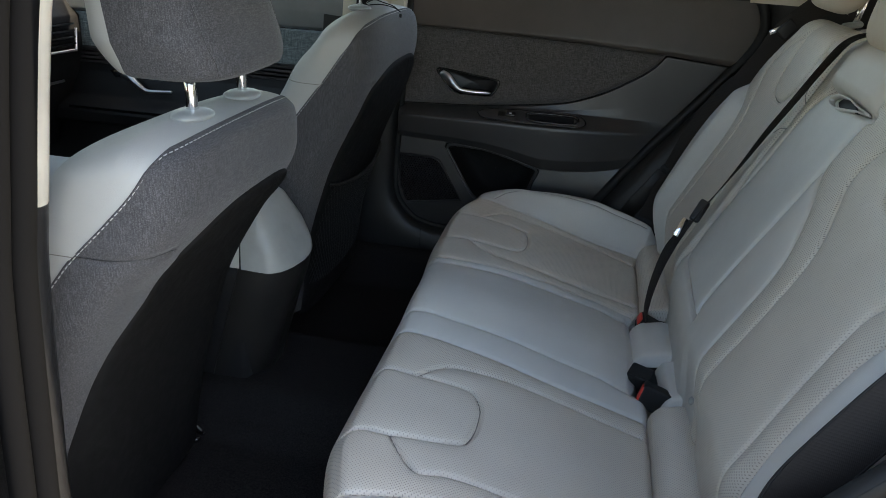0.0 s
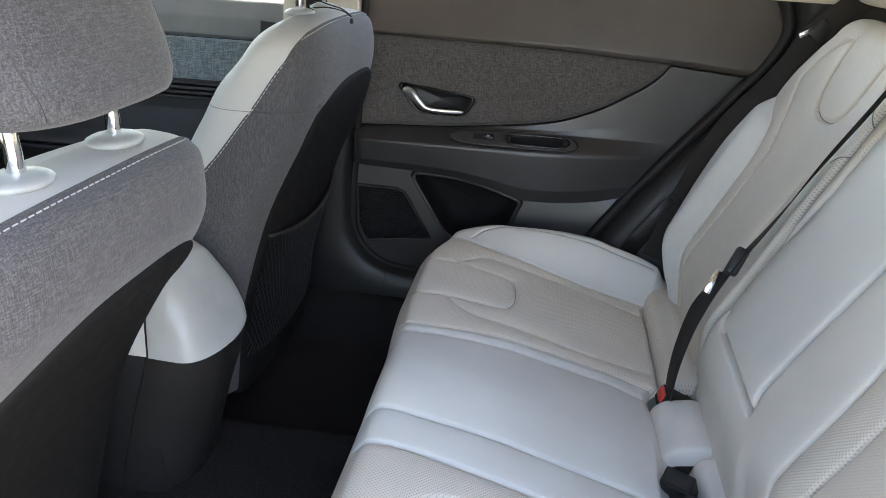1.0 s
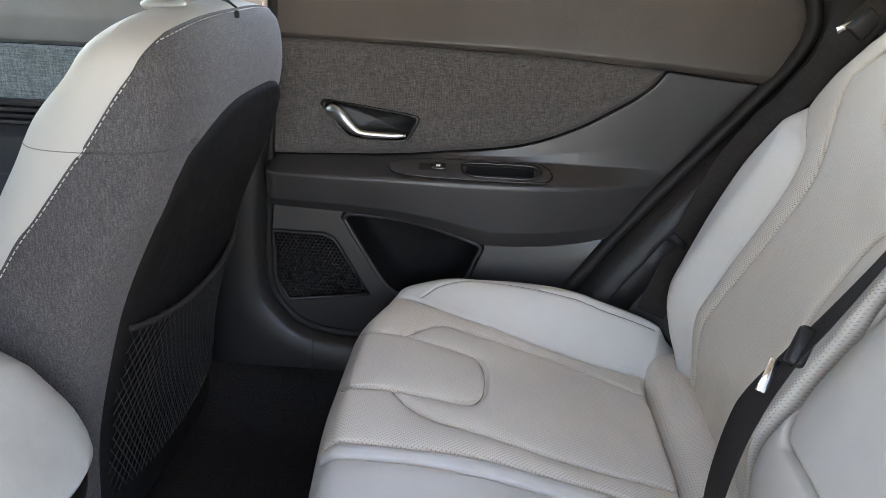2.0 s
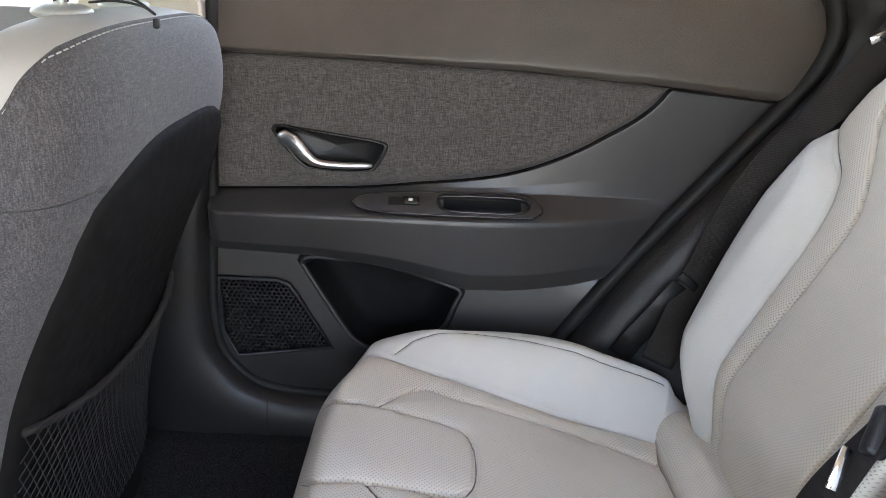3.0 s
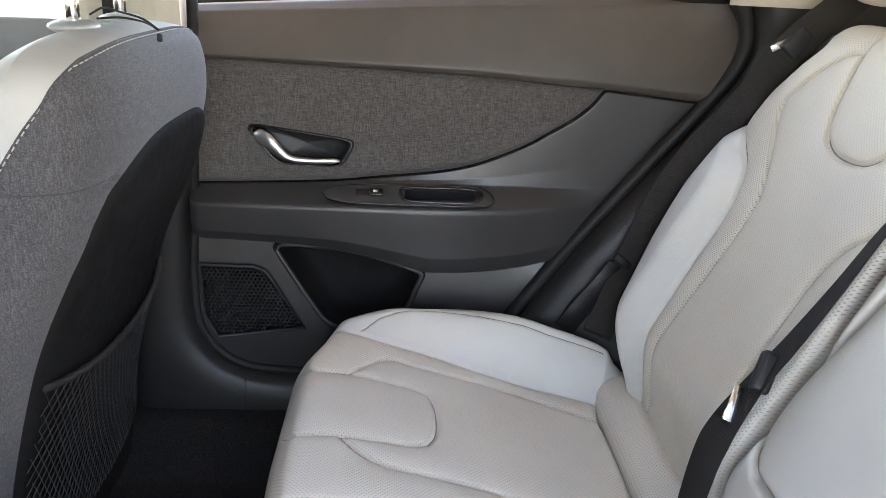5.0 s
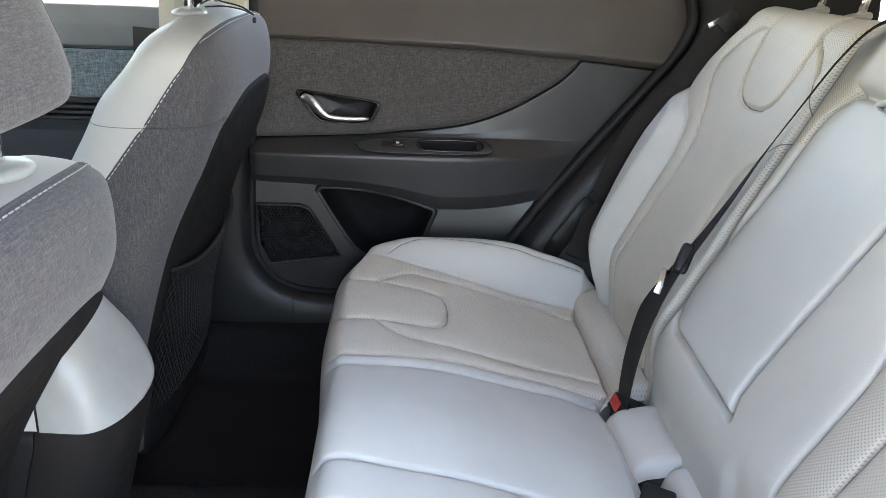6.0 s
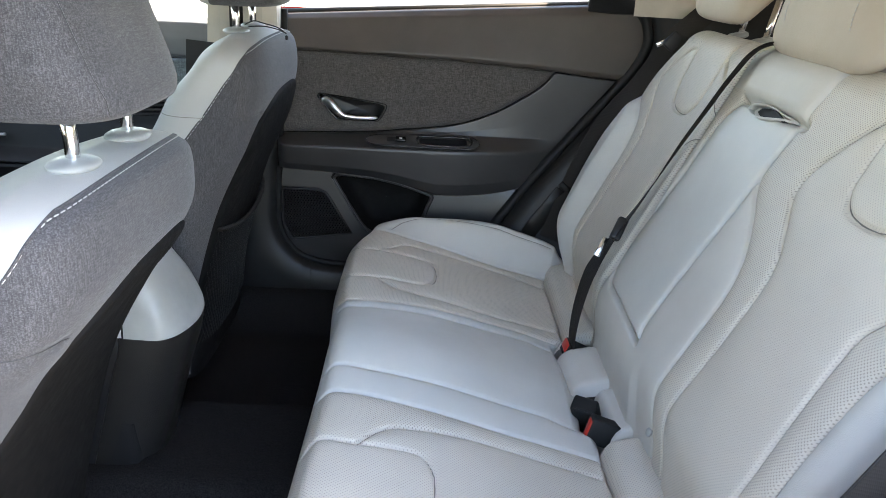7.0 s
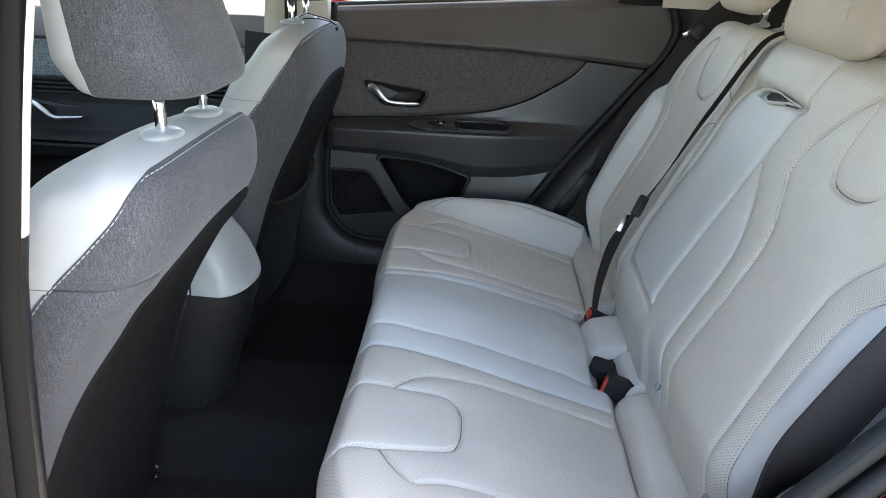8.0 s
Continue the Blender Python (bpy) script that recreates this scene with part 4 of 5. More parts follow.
# ---- rear headrests, belts and buckles ----


def rear_headrest(name, yc, half, zlow, label):
    h = thing(name, label, "headrest", "rear headrests", at=(0.47, yc, 1.02))

    def shape(x, y, z):
        # the underside rises towards the posts behind
        return x + 0.25 * z, y * (1 - 0.06 * z), np.where(z < 0, z * (1 - 0.85 * smooth01((x + 0.45) / 1.3)), z)
    p = blob((0.472, yc, zlow + 0.085), (0.055, half, 0.085), 0.45, 0.45, 56, 30, shape)
    pad = grid_part("pad", p, M_HEADREST, h, "pale leather headrest pad, toned down for dim warm light")
    for s in (-1, 1):
        line = [(0.472 + 0.0565 * math.cos(a) + 0.014 * math.sin(a), yc + s * half * 0.62, zlow + 0.085 + 0.0865 * math.sin(a)) for a in np.linspace(math.pi * 0.62, math.pi * 1.42, 26)]
        part("seam", stitches(line, 0.004, 0.002, 0.0007), M_THREAD, pad)
        part("post", tube([(0.515, yc + s * 0.062, zlow + 0.05), (0.498, yc + s * 0.062, 1.0)], 0.006, 12), M_CHROME, h, "chrome post")
        part("collar", box(0.497, yc + s * 0.062, 1.018, 0.036, 0.028, 0.012, 0.006, 3, Matrix.Rotation(radians(-14), 4, "Y")), M_SHELL, h, "pale plastic post guide")
    return h


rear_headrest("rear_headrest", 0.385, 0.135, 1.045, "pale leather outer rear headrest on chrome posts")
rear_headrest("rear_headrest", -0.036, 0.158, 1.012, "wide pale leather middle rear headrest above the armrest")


def centre_belt():
    b = thing("centre_seat_belt", "black belt webbing lying down the rear backrest", "seat belt", at=(0.2, 0.16, 0.45))
    path = [(0.085, 0.63, -0.06), (0.10, 0.625, -0.005), (0.115, 0.60, 0.020), (0.143, 0.55, 0.020), (0.155, 0.48, 0.020), (0.162, 0.40, 0.022), (0.165, 0.33, 0.022), (0.167, 0.26, 0.025), (0.168, 0.20, 0.030), (0.160, 0.13, 0.034), (0.146, 0.06, 0.022), (0.140, 0.0, 0.0), (0.148, -0.03, -0.02)]
    c = curve(path, 7)
    pts = [on_back(*q) for q in c]
    n = Vector((-math.cos(BT), 0, math.sin(BT)))
    acr = []
    for y, w, h in c:
        k = float(np.interp(w, [-0.05, 0.05, 0.13, 0.21, 0.42, 0.50, 0.56, 0.63], [-0.15, -0.22, -0.26, 0.12, 0.46, 0.50, 0.50, 0.45]))
        acr.append(tuple(Vector((0.1, 1, 0)) - n * k))
    web = part("webbing", ribbon(pts, acr, 0.046), M_WEB, b)
    cx = on_back(0.166, 0.222, 0.030)
    m = Matrix.Rotation(-BT, 4, "Y") @ Matrix.Rotation(radians(30), 4, "X")
    tongue = part("belt_tongue", box(*cx, 0.020, 0.016, 0.046, 0.006, 3, m.inverted()), M_BLACK, b, "black plastic tongue grip")
    cx = on_back(0.160, 0.178, 0.042)
    part("tongue_blade", box(*cx, 0.012, 0.0022, 0.040, 0.0008, 1, m.inverted()), M_CHROME, tongue, "bright steel tongue blade")
    return b


centre_belt()


def buckle(name, x, y, z, turn, lean, label, red=True, edge=0):
    b = thing(name, label, "belt buckle", "rear belt buckles", at=(x, y, z - 0.03))
    m = Matrix.Rotation(radians(turn), 4, "Z") @ Matrix.Rotation(radians(lean), 4, "Y") @ Matrix.Rotation(radians(edge), 4, "X")
    body = part("housing", box(x, y, z, 0.084, 0.042, 0.028, 0.005, 3, m), M_RUBBER, b)
    tip = Vector((x, y, z)) + m.to_3x3() @ Vector((-0.038, 0, 0.004))
    if red:
        part("release_button", box(*tip, 0.013, 0.033, 0.017, 0.003, 2, m), M_RED, b, "red push button")
    slot = Vector((x, y, z)) + m.to_3x3() @ Vector((-0.042, 0, -0.010))
    part("slot", box(*slot, 0.002, 0.030, 0.003, 0, 1, m), M_RUBBER, body)
    return b


buckle("belt_buckle", 0.192, 0.152, 0.424, 0, 25, "black belt buckle with a red button, beside the roll")
buckle("belt_buckle", 0.188, -0.126, 0.432, -8, 15, "black belt buckle with a red button, in the well", True, 80)
buckle("belt_buckle", 0.158, -0.066, 0.428, 60, 56, "plain black belt buckle standing in the well", False)


def side_belt():
    b = thing("side_seat_belt", "dark belt webbing hanging along the quarter trim", "seat belt", at=(0.2, 0.63, 0.5))
    pts = curve([(0.47, 0.560, 1.06), (0.400, 0.575, 0.985), (0.375, 0.600, 0.925), (0.345, 0.615, 0.876), (0.316, 0.620, 0.838), (0.267, 0.622, 0.755), (0.232, 0.620, 0.66), (0.20, 0.615, 0.56), (0.18, 0.61, 0.50)], 8)
    twist = [(0.75 * math.cos(a) , -0.25 - 0.75 * math.sin(a), -0.55 * math.cos(a)) for a in np.interp(np.linspace(0, 1, len(pts)), [0, 0.25, 0.42, 0.6, 1], [0.0, 0.25, 0.95, 0.25, 0.1])]
    part("webbing", ribbon(pts, twist, 0.047), M_WEB, b)
    part("sewn_fold", box(0.214, 0.618, 0.628, 0.044, 0.004, 0.012, 0.001, 1, Matrix.Rotation(radians(38), 4, "Y")), M_RUBBER, b, "sewn end of the webbing")
    part("anchor_strap", ribbon([(0.205, 0.622, 0.622), (0.178, 0.630, 0.575), (0.150, 0.632, 0.535), (0.13, 0.634, 0.50)], (0.72, 0.1, -0.5), 0.040, 0.003), M_QUARTER, b, "black sleeve over the belt anchor")
    part("tongue_grip", box(0.405, 0.575, 0.990, 0.030, 0.016, 0.04, 0.005, 2, Matrix.Rotation(radians(40), 4, "Y")), M_BLACK, b, "black tongue grip")
    part("tongue_blade", box(0.382, 0.580, 0.985, 0.026, 0.003, 0.010, 0.001, 1, Matrix.Rotation(radians(-30), 4, "Y")), M_CHROME, b, "bright steel tongue blade")
    return b


side_belt()


def pull_strap():
    s = thing("armrest_strap", "pale leather pull loop at the top of the armrest", "pull strap", at=(0.37, -0.02, 0.93))
    # a thin strap folded into a drop-shaped loop that pokes out of the crease
    path = [(-0.100, 0.5235, 0.000), (-0.075, 0.524, 0.006), (-0.045, 0.527, 0.012), (-0.012, 0.524, 0.015), (0.010, 0.518, 0.015), (0.017, 0.511, 0.014), (0.004, 0.506, 0.013), (-0.020, 0.506, 0.012), (-0.05, 0.511, 0.010), (-0.078, 0.518, 0.004), (-0.100, 0.522, -0.001)]
    c = curve(path, 8)
    n = Vector((-math.cos(BT), -0.15, math.sin(BT)))
    part("loop", ribbon([on_back(*q) for q in c], tuple(n), 0.013, 0.0020), M_LEATHER, s)
    # a black sheet stands in for the shade within the loop
    inside = [on_back(y, 0.5165 + d, 0.006) for y, d in ((-0.082, 0), (-0.04, 0.009), (0.002, 0.008), (0.012, -0.003), (-0.01, -0.009), (-0.045, -0.005))]
    bm = bmesh.new()
    bm.faces.new([bm.verts.new(q) for q in inside])
    ext = bmesh.ops.extrude_face_region(bm, geom=bm.faces[:])
    bmesh.ops.translate(bm, vec=(0.004, 0, -0.002), verts=[v for v in ext["geom"] if isinstance(v, bmesh.types.BMVert)])
    bmesh.ops.recalc_face_normals(bm, faces=bm.faces)
    part("loop_shade", bm, M_RUBBER, s, "black sheet for the shade inside the loop", False)
    return s


pull_strap()


def anchor_mark(y, w):
    """Small round cover in the lower backrest."""
    a = thing("fixing_cover", "small round pale cover in the lower backrest", "cover", "round covers of the backrest", at=on_back(y, w, 0))
    bm = bmesh.new()
    bmesh.ops.create_cone(bm, cap_ends=True, segments=24, radius1=0.0075, radius2=0.006, depth=0.004)
    bmesh.ops.transform(bm, matrix=Matrix.Translation(on_back(y, w, -0.0315)) @ Matrix.Rotation(-(math.pi / 2 - BT), 4, "Y"), verts=bm.verts)
    part("disc", bm, M_SHELL, a)
    return a


for y, w in ((-0.215, 0.05), (-0.488, 0.055), (0.49, 0.06)):
    anchor_mark(y, w)

# ---- front seats ----


# half widths of the black back panel, level by level below the seat's top
PZ = [-0.75, -0.58, -0.42, -0.33, -0.27, -0.22, -0.17, -0.145, -0.11]


def front_seat(name, yc, zt, dx, label, net, px, ks=1.0, shift=0.0, pan=(), pan_far=(), upright=False):
    yh, yc = yc, yc + shift
    seat = thing(name, label, "car seat", "front seats", at=(-0.55 + dx, yc, 0.27))
    N = 4.0
    ZR = [0, -0.012, -0.03, -0.06, -0.10, -0.15, -0.2, -0.32, -0.49, -0.62, -0.75]
    XB = [-0.430, -0.414, -0.406, -0.403, -0.408, -0.436, -0.474, -0.538, -0.588, -0.615, -0.63]
    HW = [0.215, 0.220, 0.224, 0.230, 0.235, 0.240, 0.243, 0.250, 0.252, 0.25, 0.245]
    XF = [-0.568, -0.575, -0.583, -0.600, -0.622, -0.654, -0.684, -0.75, -0.80, -0.82, -0.83]
    # the stitched edge: levels, and how far forward it runs
    ST = curve([(-0.015, -0.434), (-0.025, -0.440), (-0.05, -0.457), (-0.08, -0.485), (-0.113, -0.517), (-0.143, -0.543), (-0.28, -0.635), (-0.45, -0.70), (-0.75, -0.74)], 8)
    if upright:
        XB = [-0.430, -0.414, -0.406, -0.400, -0.401, -0.413, -0.429, -0.482, -0.533, -0.55, -0.565]
        XF = [-0.510, -0.516, -0.528, -0.552, -0.586, -0.612, -0.640, -0.70, -0.76, -0.78, -0.79]
        ST = curve([(-0.015, -0.428), (-0.025, -0.437), (-0.04, -0.447), (-0.06, -0.463), (-0.108, -0.496), (-0.133, -0.515), (-0.19, -0.556), (-0.24, -0.592), (-0.40, -0.67), (-0.75, -0.72)], 8)
    Z0 = -0.015

    def ats(ys, z):
        c = curve(list(zip(ZR, ys)), 8)[::-1]
        return np.interp(z, c[:, 0], c[:, 1])

    def dims(z):
        xb, xf = ats(XB, z) + dx, ats(XF, z) + dx
        return xb, xf, (xb + xf) / 2, (xb - xf) / 2, ks * ats(HW, z)

    def drop(dy):
        return 0.030 * (np.abs(dy) / 0.23) ** 3.5

    def back_x(dy, z):
        xb, xf, cx, hd, hw = dims(z)
        return cx + hd * np.clip(1 - np.clip(np.abs(dy) / hw, 0, 1) ** N, 0, 1) ** (1 / N)

    def section(theta, zrow):
        """theta: rows of angles, from the middle of the back round the side; the first levels round the top off."""
        z = zrow[:, None] + 0 * theta
        sc = np.sqrt(np.clip(1 - (1 - np.clip(-z / 0.034, 0, 1)) ** 2, 0, 1))
        xb, xf, cx, hd, hw = dims(z)
        c, s = np.cos(theta), np.sin(theta)
        r = (np.abs(c) ** N + np.abs(s) ** N) ** (-1 / N)
        x, dy = cx + hd * r * c, hw * r * s
        # hollow front between the bolsters
        x = x + 0.045 * np.exp(-(dy / 0.13) ** 2) * smooth01(-2 * c) * smooth01(-z / 0.1)
        mx = cx + 0.005
        return mx + (x - mx) * sc, dy * (0.72 + 0.28 * sc), z

    # the angle at which each level meets the stitched edge
    nl = 150
    zz = Z0 - (0.66 + Z0) * np.linspace(0, 1, nl) ** 1.25
    target = np.interp(zz, ST[::-1, 0], ST[::-1, 1]) + dx
    xb, xf, cx, hd, hw = dims(zz)
    sc = np.sqrt(np.clip(1 - (1 - np.clip(-zz / 0.034, 0, 1)) ** 2, 0, 1))
    v = np.clip((cx + 0.005 + (target - cx - 0.005) / sc - cx) / hd, -0.97, 0.97)
    th = np.arctan2((1 - np.abs(v) ** N) ** (1 / N), v)

    def grids(zrow, lo, hi, n):
        t = np.linspace(0, 1, n)[None, :]
        theta = lo[:, None] + (hi - lo)[:, None] * t
        x, dy, z = section(theta, zrow)
        # a flat top with a firm rear edge
        u = np.clip((z + 0.034) / 0.034, 0, 1)
        zf = np.minimum(z, -0.034) + 0.034 * (u - 0.45 * u * u) + 0.005 * u
        zo = zf - drop(dy) * np.exp(-(z / 0.30) ** 2) - 0.30 * np.clip(-0.475 + dx - x, 0, 0.2) * np.exp(-(z / 0.06) ** 2)
        return x, dy, z, np.stack([x, yc + dy, zt + zo], -1)

    x, dy, z, p = grids(zz, -th, th, 151)
    # a seam runs across the cloth to the panel's corner
    side = np.abs(dy)
    low = p[..., 2] - zt
    g = np.exp(-((low + 0.140) / 0.0045) ** 2) * (side > 0.155)
    nrm = grid_normals(p)
    out = np.stack([p[..., 0] + 0.52 - dx, 2 * dy, 0 * dy], -1)
    p = p - nrm * (0.0030 * g)[..., None] * np.sign((nrm * out).sum(-1, keepdims=True))
    grid_part("cloth_back", p, M_CLOTH, seat, "grey melange cloth back cover", flip=False)

    def seam_at(grid, cols):
        return [tuple(np.interp(0.140, zt - grid[:, j, 2], grid[:, j, k]) for k in range(3)) for j in cols]
    for cols in (range(0, 151), range(150, -1, -1)):
        line = [q for q in seam_at(p, cols) if abs(q[1] - yc) > 0.150 and (q[1] - yc) * (75 - cols[0]) < 0]
        part("cross_seam", tube(line, 0.0006, 6), M_TRIM, seat, "dark cross seam")
    edge = [p[i, 0] for i in range(nl - 1, 0, -1)] + [p[0, i] for i in range(0, 151)] + [p[i, -1] for i in range(1, nl)]
    face = grid_normals(p)
    face = face * np.sign((face * out).sum(-1, keepdims=True))
    at_ = [(i, 1) for i in range(nl - 1, 1, -1)] + [(2, i) for i in range(1, 150)] + [(i, 149) for i in range(2, nl)]
    rim = np.array([p[k] + 0.0010 * face[k] for k in at_])
    rim = np.vstack([np.repeat(rim[:1], 4, 0), rim, np.repeat(rim[-1:], 4, 0)])
    off = np.stack([np.convolve(rim[:, k], np.ones(9) / 9, "valid") for k in range(3)], -1)
    part("stitching", stitches(off, 0.0048, 0.0030, 0.0007), M_THREAD, seat, "white thread along the cloth's edge")
    part("edge_seam", tube([tuple(q) for q in edge], 0.0016, 6), M_CLOTH, seat)
    x, dy, z, p = grids(zz, th, 2 * math.pi - th, 401)
    tops = p.reshape(-1, 3)
    grid_part("leather_front", p, M_FRONT, seat, "pale leather front and shoulders")
    for cols in (range(0, 120), range(400, 280, -1)):
        part("cross_seam", tube(seam_at(p, cols), 0.0006, 6), M_SEAM, seat, "fine cross seam")
    zc = Z0 * np.linspace(0, 1, 16) ** 2
    x, dy, z, p = grids(zc, np.full(16, th[0] - 2 * math.pi), np.full(16, th[0]), 361)
    tops = np.vstack([tops, p.reshape(-1, 3)])
    grid_part("leather_top", p, M_FRONT, seat, "pale leather top")

    # black panel on the back
    def panel(u, v):
        s = 2 * u - 1
        top = np.where(s < 0, -0.108 - 0.036 * np.abs(s) ** 2.6, -0.108 - 0.030 * np.abs(s) ** 4)
        zz_ = top + (-0.67 - top) * v
        half = np.where(s < 0, np.interp(zz_, PZ, pan), np.interp(zz_, PZ, pan_far))
        d = s * half
        edge = np.minimum((1 - np.abs(s)) * half, v * 0.55)
        return back_x(d, zz_) - 0.004 + 0.010 * (1 - np.exp(-edge / 0.005)), yc + d, zt + zz_ - drop(d) * np.exp(-(zz_ / 0.30) ** 2)
    shell = grid_part("back_panel", patch(panel, 81, 90), M_PANEL, seat, "black moulded back panel")
    bm = bmesh.new()

    def net_at(s, v):
        d = 0.185 * s
        z = -0.355 - 0.02 * (1 - s * s) + (-0.24) * v
        return (float(back_x(np.array(d), np.array(z))) + 0.008 + 0.016 * (1 - s * s) * (1 - v * 0.7), yc + d, zt + z)
    for k in range(-30, 62) if net else ():
        for sgn in (1, -1):
            pts = []
            for i in range(15):
                v = i / 14
                s = -1 + k / 15.5 + v * 0.75
                if abs(s) <= 1:
                    pts.append(net_at(s * sgn, v))
            if len(pts) > 2:
                b2 = tube(pts, 0.0007, 4, False)
                tmp = bpy.data.meshes.new("string")
                b2.to_mesh(tmp)
                b2.free()
                bm.from_mesh(tmp)
                bpy.data.meshes.remove(tmp)
    if net:
        part("net_pocket", bm, M_RUBBER, shell, "black string net pocket")
        part("pocket_hem", tube([net_at(s, 0) for s in np.linspace(-1, 1, 30)], [0.0042 + 0.0012 * math.sin(9.1 * i) for i in range(30)], 8), M_WEB, shell, "gathered elastic hem")

    # seat cushion, mostly hidden
    p = blob((-0.90 + dx, yc, 0.45), (0.26, 0.25, 0.085), 0.35, 0.4, 48, 20)
    grid_part("seat_cushion", p, M_LEATHER, seat, "pale leather seat cushion")
    part("seat_base", box(-0.87 + dx, yc, 0.345, 0.38, 0.40, 0.16, 0.03), M_PANEL, seat, "black seat base cover")
    for s in (-1, 1):
        part("rail_bolt", tube([(-0.640 + dx, yc + s * 0.17, 0.262), (-0.624 + dx, yc + s * 0.17, 0.262)], 0.006, 6), M_SATIN, seat, "dark steel rail bolt")
        part("seat_rail", box(-0.87 + dx, yc + s * 0.17, 0.26, 0.46, 0.035, 0.05, 0.006), M_RUBBER, seat, "black steel seat rail")

    # headrest
    hz = zt + 0.036
    yc = yh
    zl = np.linspace(0, 1, 60)
    hz_ = hz + 0.20 * zl
    # firm lower edge of the cloth behind, soft lower edge of the leather in front
    round_ = lambda x, r: np.sqrt(np.clip(1 - (1 - np.clip(x / r, 0, 1)) ** 2, 0, 1))
    kb = np.minimum(0.90 + 0.10 * round_(zl, 0.05), 0.45 + 0.55 * round_(1 - zl, 0.22))
    kf = np.minimum(0.55 + 0.45 * round_(zl, 0.24), 0.45 + 0.55 * round_(1 - zl, 0.22))
    wid = np.interp(zl, [0, 0.2, 0.7, 1], [0.112, 0.128, 0.130, 0.115])
    xback = np.interp(zl, [0, 0.1, 1], [-0.398, -0.398, -0.465]) + dx
    xfront = np.full(60, -0.572) + dx
    cx = (xback + xfront) / 2
    deep = (xback - xfront) / 2

    def head(lo, hi, n):
        t = lo + (hi - lo) * np.linspace(0, 1, n)[None, :] + 0 * zl[:, None]
        c, s = np.cos(t), np.sin(t)
        k = kb[:, None] + (kf - kb)[:, None] * smooth01(-1.2 * c)
        x = cx[:, None] + deep[:, None] * k * np.sign(c) * np.abs(c) ** 0.62
        y = yc + wid[:, None] * (0.6 + 0.4 * k) * np.sign(s) * np.abs(s) ** 0.58
        return np.stack([x, y, hz_[:, None] + 0 * t], -1)
    hr = thing("front_headrest", "grey cloth and pale leather headrest on chrome posts", "headrest", "front headrests", at=(-0.468 + dx, yc, zt))
    back = head(-1.75, 1.75, 81)
    grid_part("cloth_cover", back, M_CLOTH, hr, "grey melange cloth rear cover")
    front = head(1.75, 2 * math.pi - 1.75, 61)
    grid_part("leather_face", front, M_FRONT, hr, "pale leather front")
    low = np.stack([back[0], np.stack([np.full(81, cx[0]), np.full(81, yc), np.full(81, hz + 0.0)], -1)], 0)
    grid_part("underside", low, M_CLOTH, hr, flip=True)
    low = np.stack([front[0], np.stack([np.full(61, cx[0]), np.full(61, yc), np.full(61, hz + 0.0)], -1)], 0)
    grid_part("underside", low, M_LEATHER, hr, flip=True)
    for s in (-1, 1):
        i = 40 + s * 16
        part("seam", tube([(a + 0.0001, b, c) for a, b, c in back[2:-4, i]], 0.0006, 5), M_TRIM, hr)
        yy = yc + s * 0.066
        part("post", tube([(px, yy, zt - 0.05), (px, yy, zt + 0.01), (px - 0.004, yy, hz + 0.03)], 0.0068, 16), M_CHROME, hr, "chrome post")
        bm = bmesh.new()
        bmesh.ops.create_uvsphere(bm, u_segments=28, v_segments=10, radius=1)
        bmesh.ops.scale(bm, vec=(0.024, 0.031, 0.0075), verts=bm.verts)
        near = np.hypot(tops[:, 0] - px, tops[:, 1] - yy) < 0.014
        rest = float(tops[near, 2].max()) if near.any() else zt - 0.015
        bmesh.ops.translate(bm, vec=(px, yy, rest + 0.0005), verts=bm.verts)
        part("collar", bm, M_SHELL, hr, "pale plastic post guide")
    return seat


front_seat("driver_seat_unit", -0.383, 0.942, 0.0, "driver's seat in grey cloth and pale leather with a black back", False, -0.460, 0.875, -0.015, [0.205, 0.202, 0.192, 0.178, 0.165, 0.147, 0.142, 0.141, 0.136], [0.178, 0.178, 0.180, 0.182, 0.183, 0.184, 0.182, 0.18, 0.17])
front_seat("passenger_seat_unit", 0.362, 1.002, -0.012, "passenger seat in grey cloth and pale leather with a net pocket", True, -0.490, 0.965, -0.010, [0.19, 0.191, 0.195, 0.198, 0.197, 0.195, 0.185, 0.168, 0.160], [0.190, 0.192, 0.197, 0.200, 0.202, 0.202, 0.198, 0.196, 0.19], True)


def rail_bracket(x, y):
    b = thing("seat_rail_bracket", "dark steel seat rail bracket bolted to the floor", "bracket", "seat rail brackets", at=(x, y, 0.235))
    foot = part("foot_plate", box(x, y, 0.240, 0.070, 0.046, 0.010, 0.003), M_SATIN, b)
    part("upright", box(x - 0.020, y, 0.258, 0.026, 0.030, 0.036, 0.004), M_BLACK, b)
    part("bolt_head", tube([(x + 0.016, y, 0.243), (x + 0.016, y, 0.252)], 0.008, 6), M_SILVER, b, "bright bolt head")
    part("spring_clip", tube(curve([(x + 0.028, y - 0.018, 0.246), (x + 0.012, y - 0.020, 0.262), (x - 0.006, y - 0.014, 0.256), (x + 0.004, y + 0.016, 0.262), (x + 0.026, y + 0.018, 0.247)], 5), 0.0016, 6), M_SILVER, b, "thin bright wire clip")
    return b


for x, y in ((-0.672, -0.165),):
    rail_bracket(x, y)


